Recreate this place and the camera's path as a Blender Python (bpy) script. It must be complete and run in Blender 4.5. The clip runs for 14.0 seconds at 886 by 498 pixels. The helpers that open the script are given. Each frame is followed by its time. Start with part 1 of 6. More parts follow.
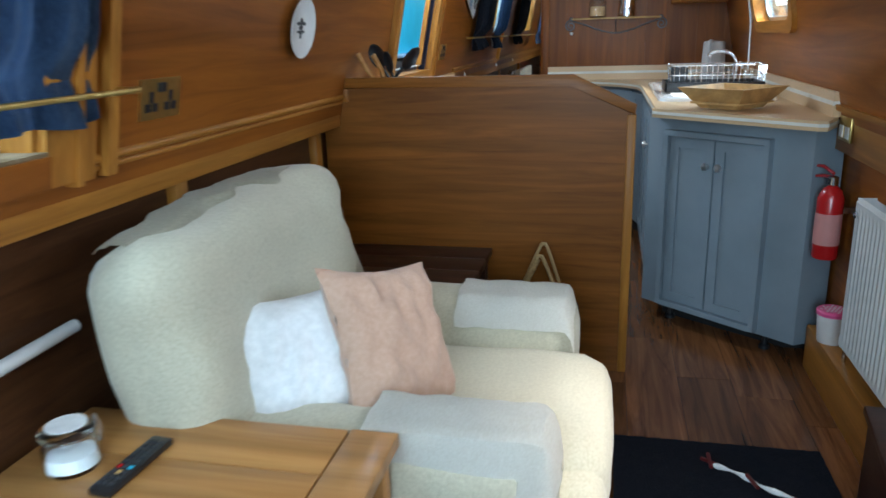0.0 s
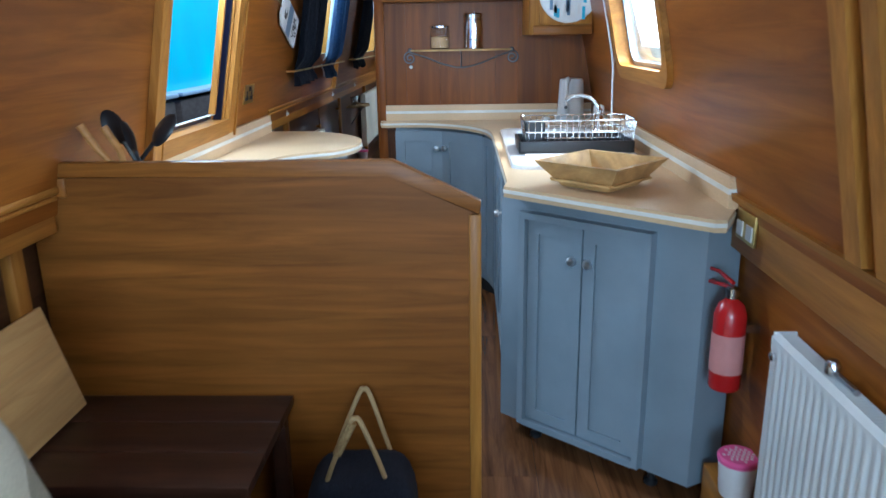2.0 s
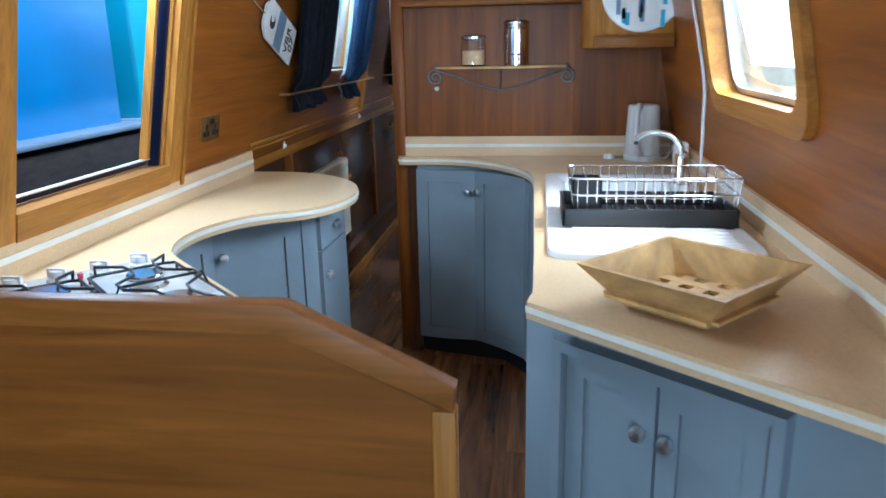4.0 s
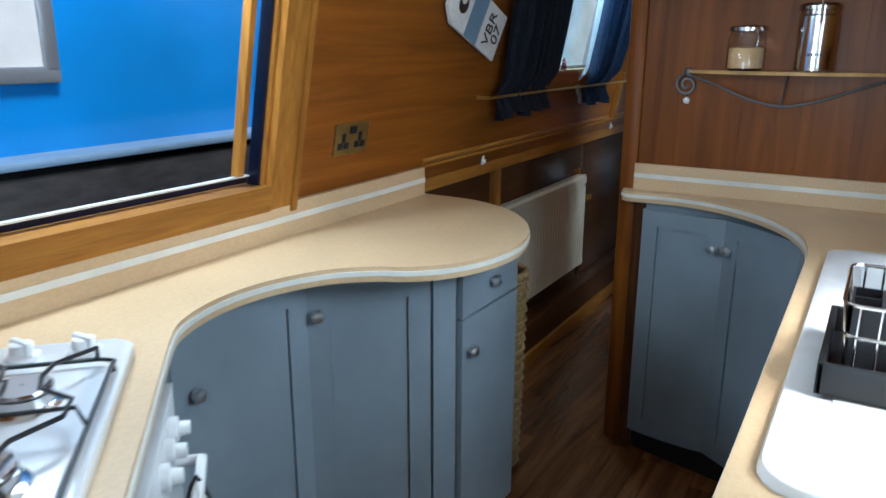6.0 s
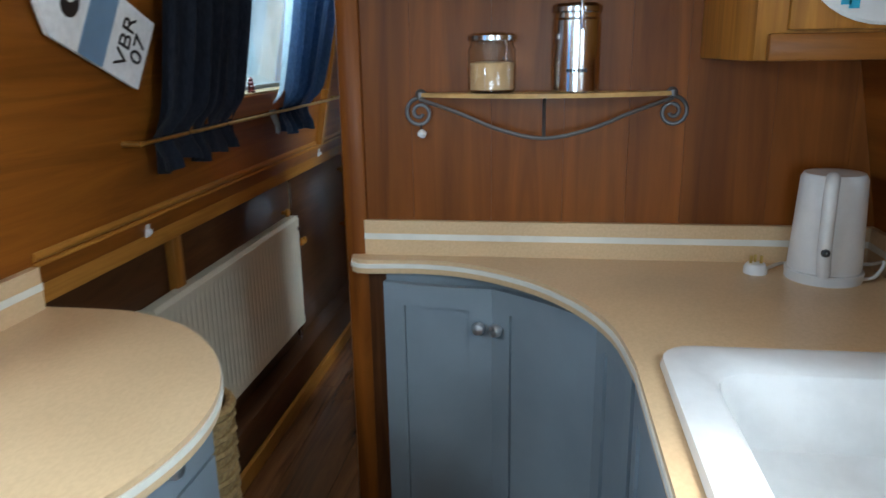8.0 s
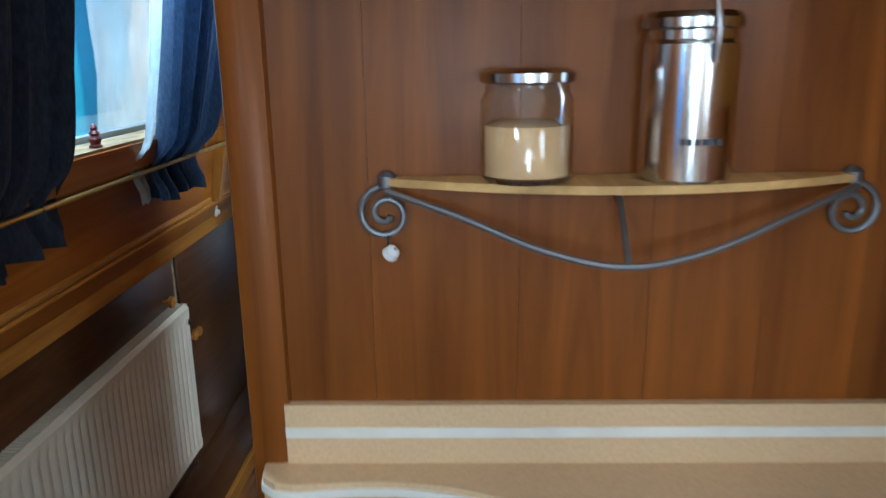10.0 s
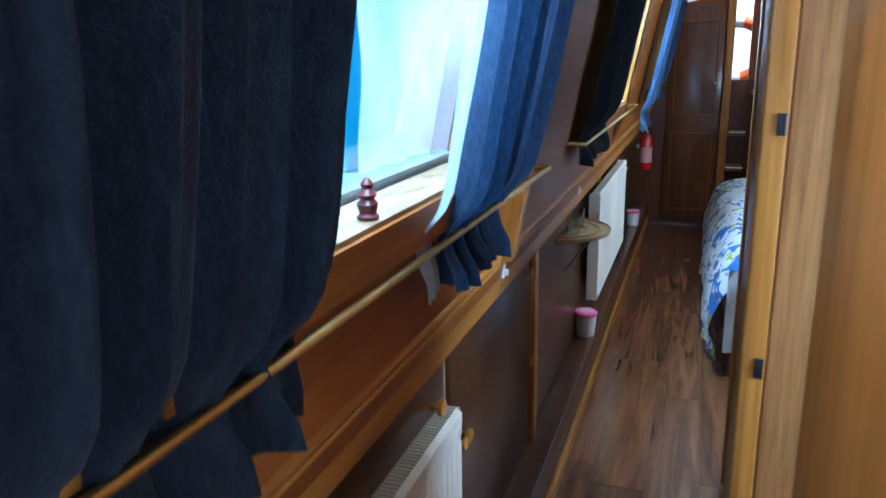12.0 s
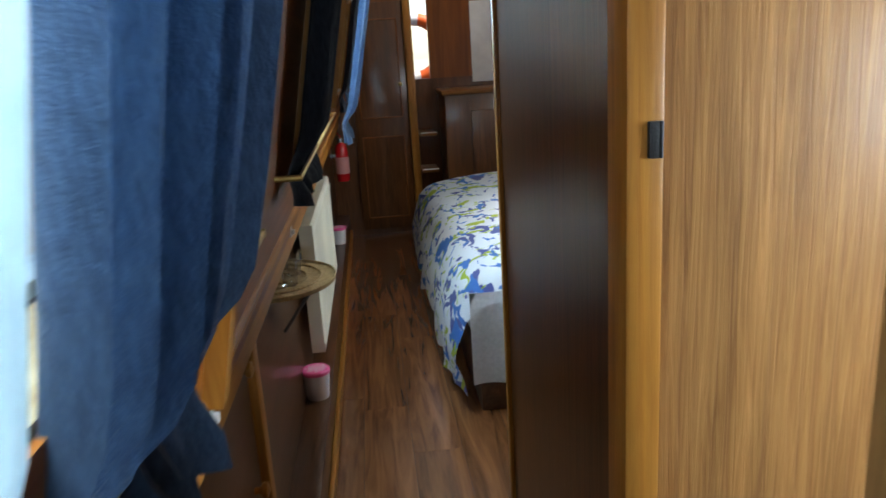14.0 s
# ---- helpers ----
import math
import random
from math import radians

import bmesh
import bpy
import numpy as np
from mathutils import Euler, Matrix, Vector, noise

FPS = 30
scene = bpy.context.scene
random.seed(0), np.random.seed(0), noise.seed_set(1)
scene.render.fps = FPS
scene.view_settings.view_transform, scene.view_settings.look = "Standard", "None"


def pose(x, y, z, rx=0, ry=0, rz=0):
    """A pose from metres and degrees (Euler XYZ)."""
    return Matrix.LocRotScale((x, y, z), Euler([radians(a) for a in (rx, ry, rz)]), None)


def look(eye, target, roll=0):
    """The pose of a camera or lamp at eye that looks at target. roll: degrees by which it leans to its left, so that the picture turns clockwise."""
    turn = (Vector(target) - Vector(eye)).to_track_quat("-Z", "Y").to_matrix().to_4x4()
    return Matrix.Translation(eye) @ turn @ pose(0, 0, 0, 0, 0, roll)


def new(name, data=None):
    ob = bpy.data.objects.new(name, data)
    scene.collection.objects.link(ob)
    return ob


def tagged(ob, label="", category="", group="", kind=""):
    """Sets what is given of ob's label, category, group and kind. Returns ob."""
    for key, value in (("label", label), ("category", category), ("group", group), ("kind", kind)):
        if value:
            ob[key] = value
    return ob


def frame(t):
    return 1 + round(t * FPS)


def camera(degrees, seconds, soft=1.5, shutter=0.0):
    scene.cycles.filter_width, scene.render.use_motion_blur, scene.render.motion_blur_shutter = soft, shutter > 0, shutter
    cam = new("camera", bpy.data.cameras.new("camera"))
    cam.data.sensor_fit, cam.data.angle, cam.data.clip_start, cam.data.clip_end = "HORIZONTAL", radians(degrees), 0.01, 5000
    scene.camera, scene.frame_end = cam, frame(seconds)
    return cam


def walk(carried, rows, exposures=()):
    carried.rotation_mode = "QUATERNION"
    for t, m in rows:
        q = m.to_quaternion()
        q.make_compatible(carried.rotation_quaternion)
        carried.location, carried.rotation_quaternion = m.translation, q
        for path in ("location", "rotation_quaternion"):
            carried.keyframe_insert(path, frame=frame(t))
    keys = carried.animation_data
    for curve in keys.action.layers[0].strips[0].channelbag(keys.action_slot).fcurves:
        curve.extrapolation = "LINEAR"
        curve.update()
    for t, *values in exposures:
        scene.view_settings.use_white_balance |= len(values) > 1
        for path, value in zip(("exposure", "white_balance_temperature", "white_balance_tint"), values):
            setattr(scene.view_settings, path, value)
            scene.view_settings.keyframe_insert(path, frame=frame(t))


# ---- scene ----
cam = camera(62.4, 14.0, shutter=0.5)
METRES, EYE, TILT, LEAN, TURN = 6.0, 1.28, 0.0, 0.0, 12.9
ROWS = [
    (0.0, 0.0, 0.0, 0.0, -0.49, -16.3, 1.67),
    (0.5, 0.0165, 0.0362, -0.0031, -2.38, -16.71, 1.7),
    (1.0, 0.0295, 0.0633, 0.0007, -5.41, -16.37, 1.17),
    (1.5, 0.0344, 0.0994, 0.0114, -8.2, -16.51, 0.67),
    (2.0, 0.0432, 0.1395, 0.0243, -11.06, -16.14, 0.92),
    (4.5, 0.1164, 0.3266, 0.0279, -0.53, -15.08, 1.33),
    (5.0, 0.1309, 0.3623, 0.0256, 8.97, -15.2, 0.59),
    (5.5, 0.1423, 0.3987, 0.0245, 16.04, -15.41, 0.07),
    (6.0, 0.1494, 0.4314, 0.0249, 17.9, -15.46, -0.13),
    (6.5, 0.1516, 0.4618, 0.0336, 17.33, -15.45, -0.21),
    (7.0, 0.1459, 0.4953, 0.0365, 13.53, -15.54, -0.25),
    (7.5, 0.1392, 0.5281, 0.0327, 4.42, -15.38, 0.15),
    (8.0, 0.1336, 0.5586, 0.0295, -5.11, -15.2, 0.93),
    (10.5, 0.1247, 0.7369, 0.0385, -11.75, -14.63, 0.83),
    (11.0, 0.1132, 0.7699, 0.0372, -1.01, -14.78, 0.68),
    (11.5, 0.1062, 0.8083, 0.0374, 5.66, -14.9, 0.8),
    (12.0, 0.095, 0.8397, 0.0387, 6.15, -14.49, 1.02),
    (12.5, 0.0854, 0.8717, 0.0395, 3.57, -14.37, 1.56),
    (13.0, 0.081, 0.8992, 0.0391, -9.11, -14.15, 2.71),
    (13.5, 0.0858, 0.9252, 0.0359, -15.47, -14.76, 3.47),
    (14.0, 0.0933, 0.9559, 0.0356, -18.83, -14.95, 3.49),
]
walk(cam, [(t, pose(0, 0, EYE, TILT, LEAN, TURN) @ pose(METRES * x, METRES * y, METRES * z, 90 + pitch, roll, yaw)) for t, x, y, z, yaw, pitch, roll in ROWS],
     exposures=[(0.0, 0.75, 6500, 10), (1.0, 0.95, 6300, 10), (2.0, 1.25, 5800, 10), (4.5, 1.1, 6000, 10), (5.5, 0.75, 6200, 10), (7.0, 0.80, 6600, 10), (8.0, 1.0, 6700, 10),
                (10.5, 1.5, 6000, 10), (11.5, 2.15, 5300, 10), (12.0, 2.0, 5300, 10), (12.5, 2.0, 5900, 10), (13.0, 1.75, 6300, 10), (13.5, 1.45, 6600, 10), (14.0, 1.6, 7000, 10)])

# ---- light ----
world = bpy.data.worlds.new("sky")
scene.world = world
world.use_nodes = True
wn = world.node_tree.nodes
sky = wn.new("ShaderNodeTexSky")
sky.sky_type, sky.sun_disc = "NISHITA", False
sky.sun_elevation, sky.sun_rotation = radians(55), radians(107)
world.node_tree.links.new(sky.outputs[0], wn["Background"].inputs[0])
wn["Background"].inputs[1].default_value = 0.15


def lamp(name, kind, m, power, size=(1, 1), color=(1, 1, 1)):
    data = bpy.data.lights.new(name, kind)
    data.energy, data.color = power, color
    if kind == "AREA":
        data.shape, data.size, data.size_y = "RECTANGLE", size[0], size[1]
    ob = new(name, data)
    ob.matrix_world = m
    return ob


sun = lamp("sun", "SUN", look((5, -1.5, 7.5), (0, 0, 0)), 2.4, color=(1, 0.96, 0.92))
sun.data.angle = radians(14)
DAY = (0.64, 0.84, 1.0)
COOL = (0.54, 0.80, 1.0)
# daylight standing in the openings: saloon, galley and corridor windows; bow opening is unseen, added
lamp("bow_daylight", "AREA", look((0.0, -1.55, 1.35), (0.35, 3, 0.8)), 36, (0.9, 1.2), COOL)
lamp("saloon_daylight", "AREA", look((-0.99, 0.45, 1.50), (0.9, 2.3, 0.8)), 12, (1.0, 0.5), COOL)
lamp("saloon_daylight", "AREA", look((0.80, 1.25, 1.45), (-0.6, 1.6, 0.4)), 5, (0.9, 0.5), DAY)
lamp("galley_daylight", "AREA", look((0.92, 3.82, 1.62), (-0.60, 3.75, 0.50)), 11, (0.8, 0.5), DAY)
lamp("galley_daylight", "AREA", look((-0.97, 3.60, 1.76), (0.2, 3.4, 0.2)), 9, (0.7, 0.14), DAY)
lamp("corridor_daylight", "AREA", look((-0.955, 5.87, 1.79), (-0.4, 6.2, 0.2)), 5, (0.7, 0.14), COOL)
lamp("bedroom_daylight", "AREA", look((-0.94, 8.30, 1.72), (0.1, 8.6, 0.3)), 9, (0.8, 0.2), COOL)
# starboard fill at an unseen window, added to light the bed
lamp("bedroom_daylight", "AREA", look((0.72, 9.2, 1.5), (-0.6, 9.2, 0.3)), 7, (0.9, 0.4), DAY)
# fill lamp at an unseen window, added to brighten the cabin door
lamp("side_cabin_daylight", "AREA", look((0.73, 5.9, 1.48), (-0.6, 6.4, 0.8)), 11, (0.6, 0.4), DAY)

# ---- materials ----


def material(name, base, rough=0.5, metal=0.0, mix=None, scale=(8, 8, 8), detail=5, bump=0.0, bump_scale=None,
             coat=0.0, spread=(0.35, 0.65), transmission=0.0, ior=1.45, random=0.0, emission=0.0, wave=0.0, sheen=0.0):
    """A surface with two scales of variation: broad blotches and fine grain, stretched by scale per axis."""
    mat = bpy.data.materials.new(name)
    mat.use_nodes = True
    nt = mat.node_tree
    b = nt.nodes["Principled BSDF"]
    b.inputs["Roughness"].default_value, b.inputs["Metallic"].default_value = rough, metal
    b.inputs["Coat Weight"].default_value, b.inputs["Coat Roughness"].default_value = coat, 0.18
    b.inputs["Transmission Weight"].default_value, b.inputs["IOR"].default_value = transmission, ior
    b.inputs["Sheen Weight"].default_value = sheen
    mix = mix or tuple(c * 0.86 for c in base)
    co = nt.nodes.new("ShaderNodeTexCoord")
    mp = nt.nodes.new("ShaderNodeMapping")
    mp.inputs["Scale"].default_value = scale
    info = nt.nodes.new("ShaderNodeObjectInfo")
    nt.links.new(co.outputs["Object"], mp.inputs["Vector"])
    if random:
        mul = nt.nodes.new("ShaderNodeVectorMath")
        mul.operation = "SCALE"
        mul.inputs[0].default_value = (17.3, 9.1, 5.7)
        nt.links.new(info.outputs["Random"], mul.inputs["Scale"])
        nt.links.new(mul.outputs[0], mp.inputs["Location"])
    n1 = nt.nodes.new("ShaderNodeTexNoise")
    n1.inputs["Scale"].default_value, n1.inputs["Detail"].default_value = 1.0, detail
    n1.inputs["Roughness"].default_value, n1.inputs["Distortion"].default_value = 0.62, wave
    nt.links.new(mp.outputs[0], n1.inputs["Vector"])
    n2 = nt.nodes.new("ShaderNodeTexNoise")
    n2.name = "broad"
    n2.inputs["Scale"].default_value, n2.inputs["Detail"].default_value = 2.3, 2
    nt.links.new(co.outputs["Object"], n2.inputs["Vector"])
    ramp = nt.nodes.new("ShaderNodeValToRGB")
    ramp.color_ramp.elements[0].position, ramp.color_ramp.elements[1].position = spread
    ramp.color_ramp.elements[0].color, ramp.color_ramp.elements[1].color = (*mix, 1), (*base, 1)
    nt.links.new(n1.outputs["Fac"], ramp.inputs["Fac"])
    hsv = nt.nodes.new("ShaderNodeHueSaturation")
    val = nt.nodes.new("ShaderNodeMapRange")
    val.name = "broad_value"
    val.inputs["From Min"].default_value, val.inputs["From Max"].default_value = 0.3, 0.7
    val.inputs["To Min"].default_value, val.inputs["To Max"].default_value = 0.9, 1.1
    nt.links.new(n2.outputs["Fac"], val.inputs["Value"])
    last = val.outputs[0]
    if random:
        vr = nt.nodes.new("ShaderNodeMapRange")
        vr.inputs["To Min"].default_value, vr.inputs["To Max"].default_value = 1 - random, 1 + random
        nt.links.new(info.outputs["Random"], vr.inputs["Value"])
        m2 = nt.nodes.new("ShaderNodeMath")
        m2.operation = "MULTIPLY"
        nt.links.new(last, m2.inputs[0])
        nt.links.new(vr.outputs[0], m2.inputs[1])
        last = m2.outputs[0]
    nt.links.new(last, hsv.inputs["Value"])
    nt.links.new(ramp.outputs["Color"], hsv.inputs["Color"])
    nt.links.new(hsv.outputs["Color"], b.inputs["Base Color"])
    if emission:
        nt.links.new(hsv.outputs["Color"], b.inputs["Emission Color"])
        b.inputs["Emission Strength"].default_value = emission
    if bump:
        bp = nt.nodes.new("ShaderNodeBump")
        bp.inputs["Strength"].default_value, bp.inputs["Distance"].default_value = bump, 0.004
        if bump_scale:
            n3 = nt.nodes.new("ShaderNodeTexNoise")
            n3.inputs["Scale"].default_value, n3.inputs["Detail"].default_value = bump_scale, 4
            nt.links.new(co.outputs["Object"], n3.inputs["Vector"])
            nt.links.new(n3.outputs["Fac"], bp.inputs["Height"])
        else:
            nt.links.new(n1.outputs["Fac"], bp.inputs["Height"])
        nt.links.new(bp.outputs["Normal"], b.inputs["Normal"])
    return mat


def wood(name, base, dark, along="y", rough=0.40, coat=0.04, fine=60, long=3, **more):
    s = {"x": (long, fine, fine), "y": (fine, long, fine), "z": (fine, fine, long)}[along]
    more.setdefault("bump", 0.12)
    mat = material(name, base, rough, mix=dark, scale=s, detail=6, coat=coat, wave=1.1, spread=(0.3, 0.7), **more)
    nt = mat.node_tree
    nt.nodes["Principled BSDF"].inputs["Specular IOR Level"].default_value = 0.22
    # broad flame figure: long wavering bands across the fine grain
    n2, val = nt.nodes["broad"], nt.nodes["broad_value"]
    mp = nt.nodes.new("ShaderNodeMapping")
    mp.inputs["Scale"].default_value = tuple(v * 0.22 for v in s)
    nt.links.new(nt.nodes["Texture Coordinate"].outputs["Object"], mp.inputs["Vector"])
    nt.links.new(mp.outputs[0], n2.inputs["Vector"])
    n2.inputs["Scale"].default_value, n2.inputs["Detail"].default_value, n2.inputs["Distortion"].default_value = 1.0, 4, 1.6
    val.inputs["To Min"].default_value, val.inputs["To Max"].default_value = 0.72, 1.16
    return mat


OAK_Y = wood("varnished_oak_lengthways", (0.335, 0.106, 0.015), (0.19, 0.053, 0.007), "y", fine=20, long=1.3)
OAK_X = wood("varnished_oak_crossways", (0.265, 0.092, 0.015), (0.145, 0.045, 0.007), "x", fine=26, long=1.6)
OAK_Z = wood("varnished_oak_upright", (0.300, 0.088, 0.013), (0.165, 0.044, 0.006), "z", fine=17, long=1.2, random=0.14)
TRIM_Y = wood("oak_trim_lengthways", (0.46, 0.195, 0.036), (0.32, 0.12, 0.020), "y", fine=55, long=3)
TRIM_X = wood("oak_trim_crossways", (0.29, 0.105, 0.019), (0.19, 0.063, 0.011), "x", fine=55, long=3)
TRIM_Z = wood("oak_trim_upright", (0.46, 0.195, 0.036), (0.32, 0.12, 0.020), "z", fine=55, long=3)
PALE_OAK = wood("pale_oak_panel", (0.42, 0.20, 0.068), (0.23, 0.098, 0.030), "z", rough=0.5, coat=0.05, fine=110, long=4.0, bump=0.3)
DARK_Z = wood("dark_varnish_upright", (0.150, 0.054, 0.018), (0.075, 0.026, 0.009), "z", rough=0.28, coat=0.4, fine=40)
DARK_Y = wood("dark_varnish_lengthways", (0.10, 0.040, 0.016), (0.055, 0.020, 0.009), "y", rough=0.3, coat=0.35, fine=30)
DARK_X = wood("dark_stained_board", (0.060, 0.024, 0.014), (0.030, 0.012, 0.008), "x", rough=0.4, coat=0.15, fine=40)
WORN = wood("weathered_wood", (0.36, 0.27, 0.17), (0.15, 0.085, 0.035), "y", rough=0.75, coat=0, fine=22, long=7, bump=0.4)
PINE = wood("oiled_pine_top", (0.50, 0.25, 0.085), (0.38, 0.165, 0.048), "x", rough=0.38, coat=0.15, fine=38, long=2)
PLY = wood("birch_ply", (0.63, 0.39, 0.16), (0.53, 0.30, 0.11), "y", rough=0.5, coat=0.1, fine=40)
LAMINATE = wood("walnut_laminate", (0.27, 0.105, 0.038), (0.075, 0.026, 0.010), "y", rough=0.24, coat=0.45, fine=20, long=1.5, random=0.22, bump=0.06)
GREY = material("grey_blue_paint", (0.235, 0.285, 0.325), 0.42, scale=(3, 3, 3), bump=0.08, bump_scale=120)
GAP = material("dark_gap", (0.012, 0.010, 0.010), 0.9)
TOP = material("beige_laminate_worktop", (0.66, 0.46, 0.27), 0.33, mix=(0.60, 0.41, 0.235), scale=(160, 160, 160), spread=(0.4, 0.6))
WHITE_LINE = material("white_edging", (0.78, 0.76, 0.70), 0.35)
CREAM_RAD = material("cream_radiator_enamel", (0.74, 0.68, 0.54), 0.32, scale=(3, 3, 3))
WHITE_RAD = material("white_radiator_enamel", (0.76, 0.78, 0.78), 0.3, scale=(3, 3, 3))
ENAMEL = material("white_enamel", (0.78, 0.79, 0.80), 0.18, coat=0.5)
CERAMIC = material("white_ceramic", (0.82, 0.83, 0.83), 0.12, coat=0.6)
PLASTIC_W = material("white_plastic", (0.76, 0.76, 0.76), 0.35)
BLACK = material("black_plastic", (0.018, 0.018, 0.020), 0.35)
RUBBER = material("dark_grey_plastic", (0.045, 0.048, 0.055), 0.5)
IRON = material("black_iron", (0.02, 0.02, 0.022), 0.45, 0.3, bump=0.2, bump_scale=300)
KNOB = material("satin_chrome", (0.86, 0.86, 0.87), 0.32, 1.0)
CHROME = material("chrome", (0.80, 0.81, 0.83), 0.16, 1.0)
STEEL = material("brushed_steel", (0.62, 0.63, 0.65), 0.2, 1.0)
BRASS = material("aged_brass", (0.72, 0.53, 0.20), 0.33, 1.0, mix=(0.58, 0.41, 0.14), scale=(30, 30, 30))
PEWTER = material("wrought_pewter", (0.20, 0.20, 0.21), 0.42, 0.7)
GLASS = material("clear_glass", (0.95, 0.97, 0.97), 0.02, transmission=1.0)
THROW = material("cream_cotton_throw", (0.55, 0.515, 0.395), 0.95, mix=(0.45, 0.415, 0.31), scale=(140, 140, 140), bump=0.2, bump_scale=220, sheen=0.3)
THROW_PALE = material("off_white_woven_cover", (0.88, 0.86, 0.80), 0.95, mix=(0.78, 0.75, 0.68), scale=(260, 90, 260), bump=0.15, bump_scale=320, sheen=0.2)
LINEN_W = material("white_linen", (0.80, 0.80, 0.80), 0.9, scale=(60, 60, 60), bump=0.15, bump_scale=250, sheen=0.2)
PINK = material("dusty_pink_linen", (0.56, 0.36, 0.27), 0.92, mix=(0.50, 0.31, 0.22), scale=(90, 90, 90), bump=0.2, bump_scale=250, sheen=0.2)
# darker and lighter copies of one curtain cloth: shade and light in the colour
NAVY_SHADED = material("shade_darkened_curtain_cloth", (0.027, 0.034, 0.054), 0.95, mix=(0.012, 0.016, 0.028), scale=(160, 160, 40), bump=0.5, bump_scale=350, sheen=0.08)
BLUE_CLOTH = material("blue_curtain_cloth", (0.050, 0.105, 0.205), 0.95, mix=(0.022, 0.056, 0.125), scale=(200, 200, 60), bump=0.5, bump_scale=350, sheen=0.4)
LINING = material("curtain_lining", (0.62, 0.70, 0.74), 0.95, scale=(90, 90, 30))
RUG = material("navy_rug_pile", (0.012, 0.016, 0.030), 1.0, mix=(0.006, 0.008, 0.016), scale=(120, 120, 120), bump=1.0, bump_scale=260)
RED = material("red_enamel", (0.50, 0.012, 0.014), 0.25, coat=0.4)
RED_RESIN = material("dark_red_resin", (0.11, 0.010, 0.012), 0.35)
LABEL = material("pale_label", (0.62, 0.26, 0.24), 0.5)
PINK_LID = material("pink_lid", (0.78, 0.10, 0.28), 0.4)
TUB = material("frosted_tub", (0.75, 0.72, 0.70), 0.4)
FLOUR = material("beige_grains", (0.58, 0.33, 0.16), 0.9, scale=(200, 200, 200))
BOAT_BLUE = material("gloss_blue_hull_paint", (0.006, 0.26, 0.72), 0.25, mix=(0.006, 0.235, 0.66), scale=(2, 2, 2), coat=0.4)
BOAT_TEAL = material("teal_hull_paint", (0.02, 0.42, 0.62), 0.3, scale=(2, 2, 2))
BOAT_BLACK = material("black_bitumen_hull", (0.012, 0.012, 0.014), 0.6, mix=(0.03, 0.03, 0.033), scale=(2, 14, 40))
BOAT_STRIP = material("pale_blue_gunwale_edge", (0.16, 0.28, 0.42), 0.4)
ALU = material("grey_aluminium", (0.32, 0.36, 0.40), 0.35, 0.6)
BLUE_ALU = material("dark_blue_window_rail", (0.006, 0.009, 0.032), 0.3)
COVER = material("white_canvas_cover", (0.74, 0.88, 0.92), 0.85, mix=(0.52, 0.78, 0.87), scale=(5, 5, 1.5), bump=0.3, bump_scale=9)
TARP = material("grey_white_canvas", (0.58, 0.62, 0.64), 0.8, scale=(6, 6, 6), bump=0.6, bump_scale=9)
WATER = material("canal_water", (0.02, 0.03, 0.025), 0.08, bump=0.2, bump_scale=2)
ROPE = material("sisal_rope", (0.42, 0.28, 0.13), 0.9, scale=(150, 150, 40), bump=0.6, bump_scale=300)
WICKER = material("woven_wicker", (0.40, 0.26, 0.11), 0.7, mix=(0.22, 0.13, 0.05), scale=(90, 90, 90), bump=0.8, bump_scale=150)
ORANGE = material("orange_lifebuoy", (0.80, 0.13, 0.02), 0.5)
# unseen ceiling: tone chosen for how much light it bounces
CEIL = material("unseen_ceiling_tone", (0.64, 0.61, 0.55), 0.5, scale=(4, 2, 4))
HULL_OUT = material("hull_paint", (0.02, 0.03, 0.05), 0.5)

for cloth, share in ((BLUE_CLOTH, 0.35), (LINING, 0.5)):
    cn = cloth.node_tree.nodes
    thin, both = cn.new("ShaderNodeBsdfTranslucent"), cn.new("ShaderNodeMixShader")
    both.inputs[0].default_value = share
    cloth.node_tree.links.new(cn["Principled BSDF"].inputs["Base Color"].links[0].from_socket, thin.inputs["Color"])
    cloth.node_tree.links.new(cn["Principled BSDF"].outputs[0], both.inputs[1])
    cloth.node_tree.links.new(thin.outputs[0], both.inputs[2])
    cloth.node_tree.links.new(both.outputs[0], cn["Material Output"].inputs["Surface"])

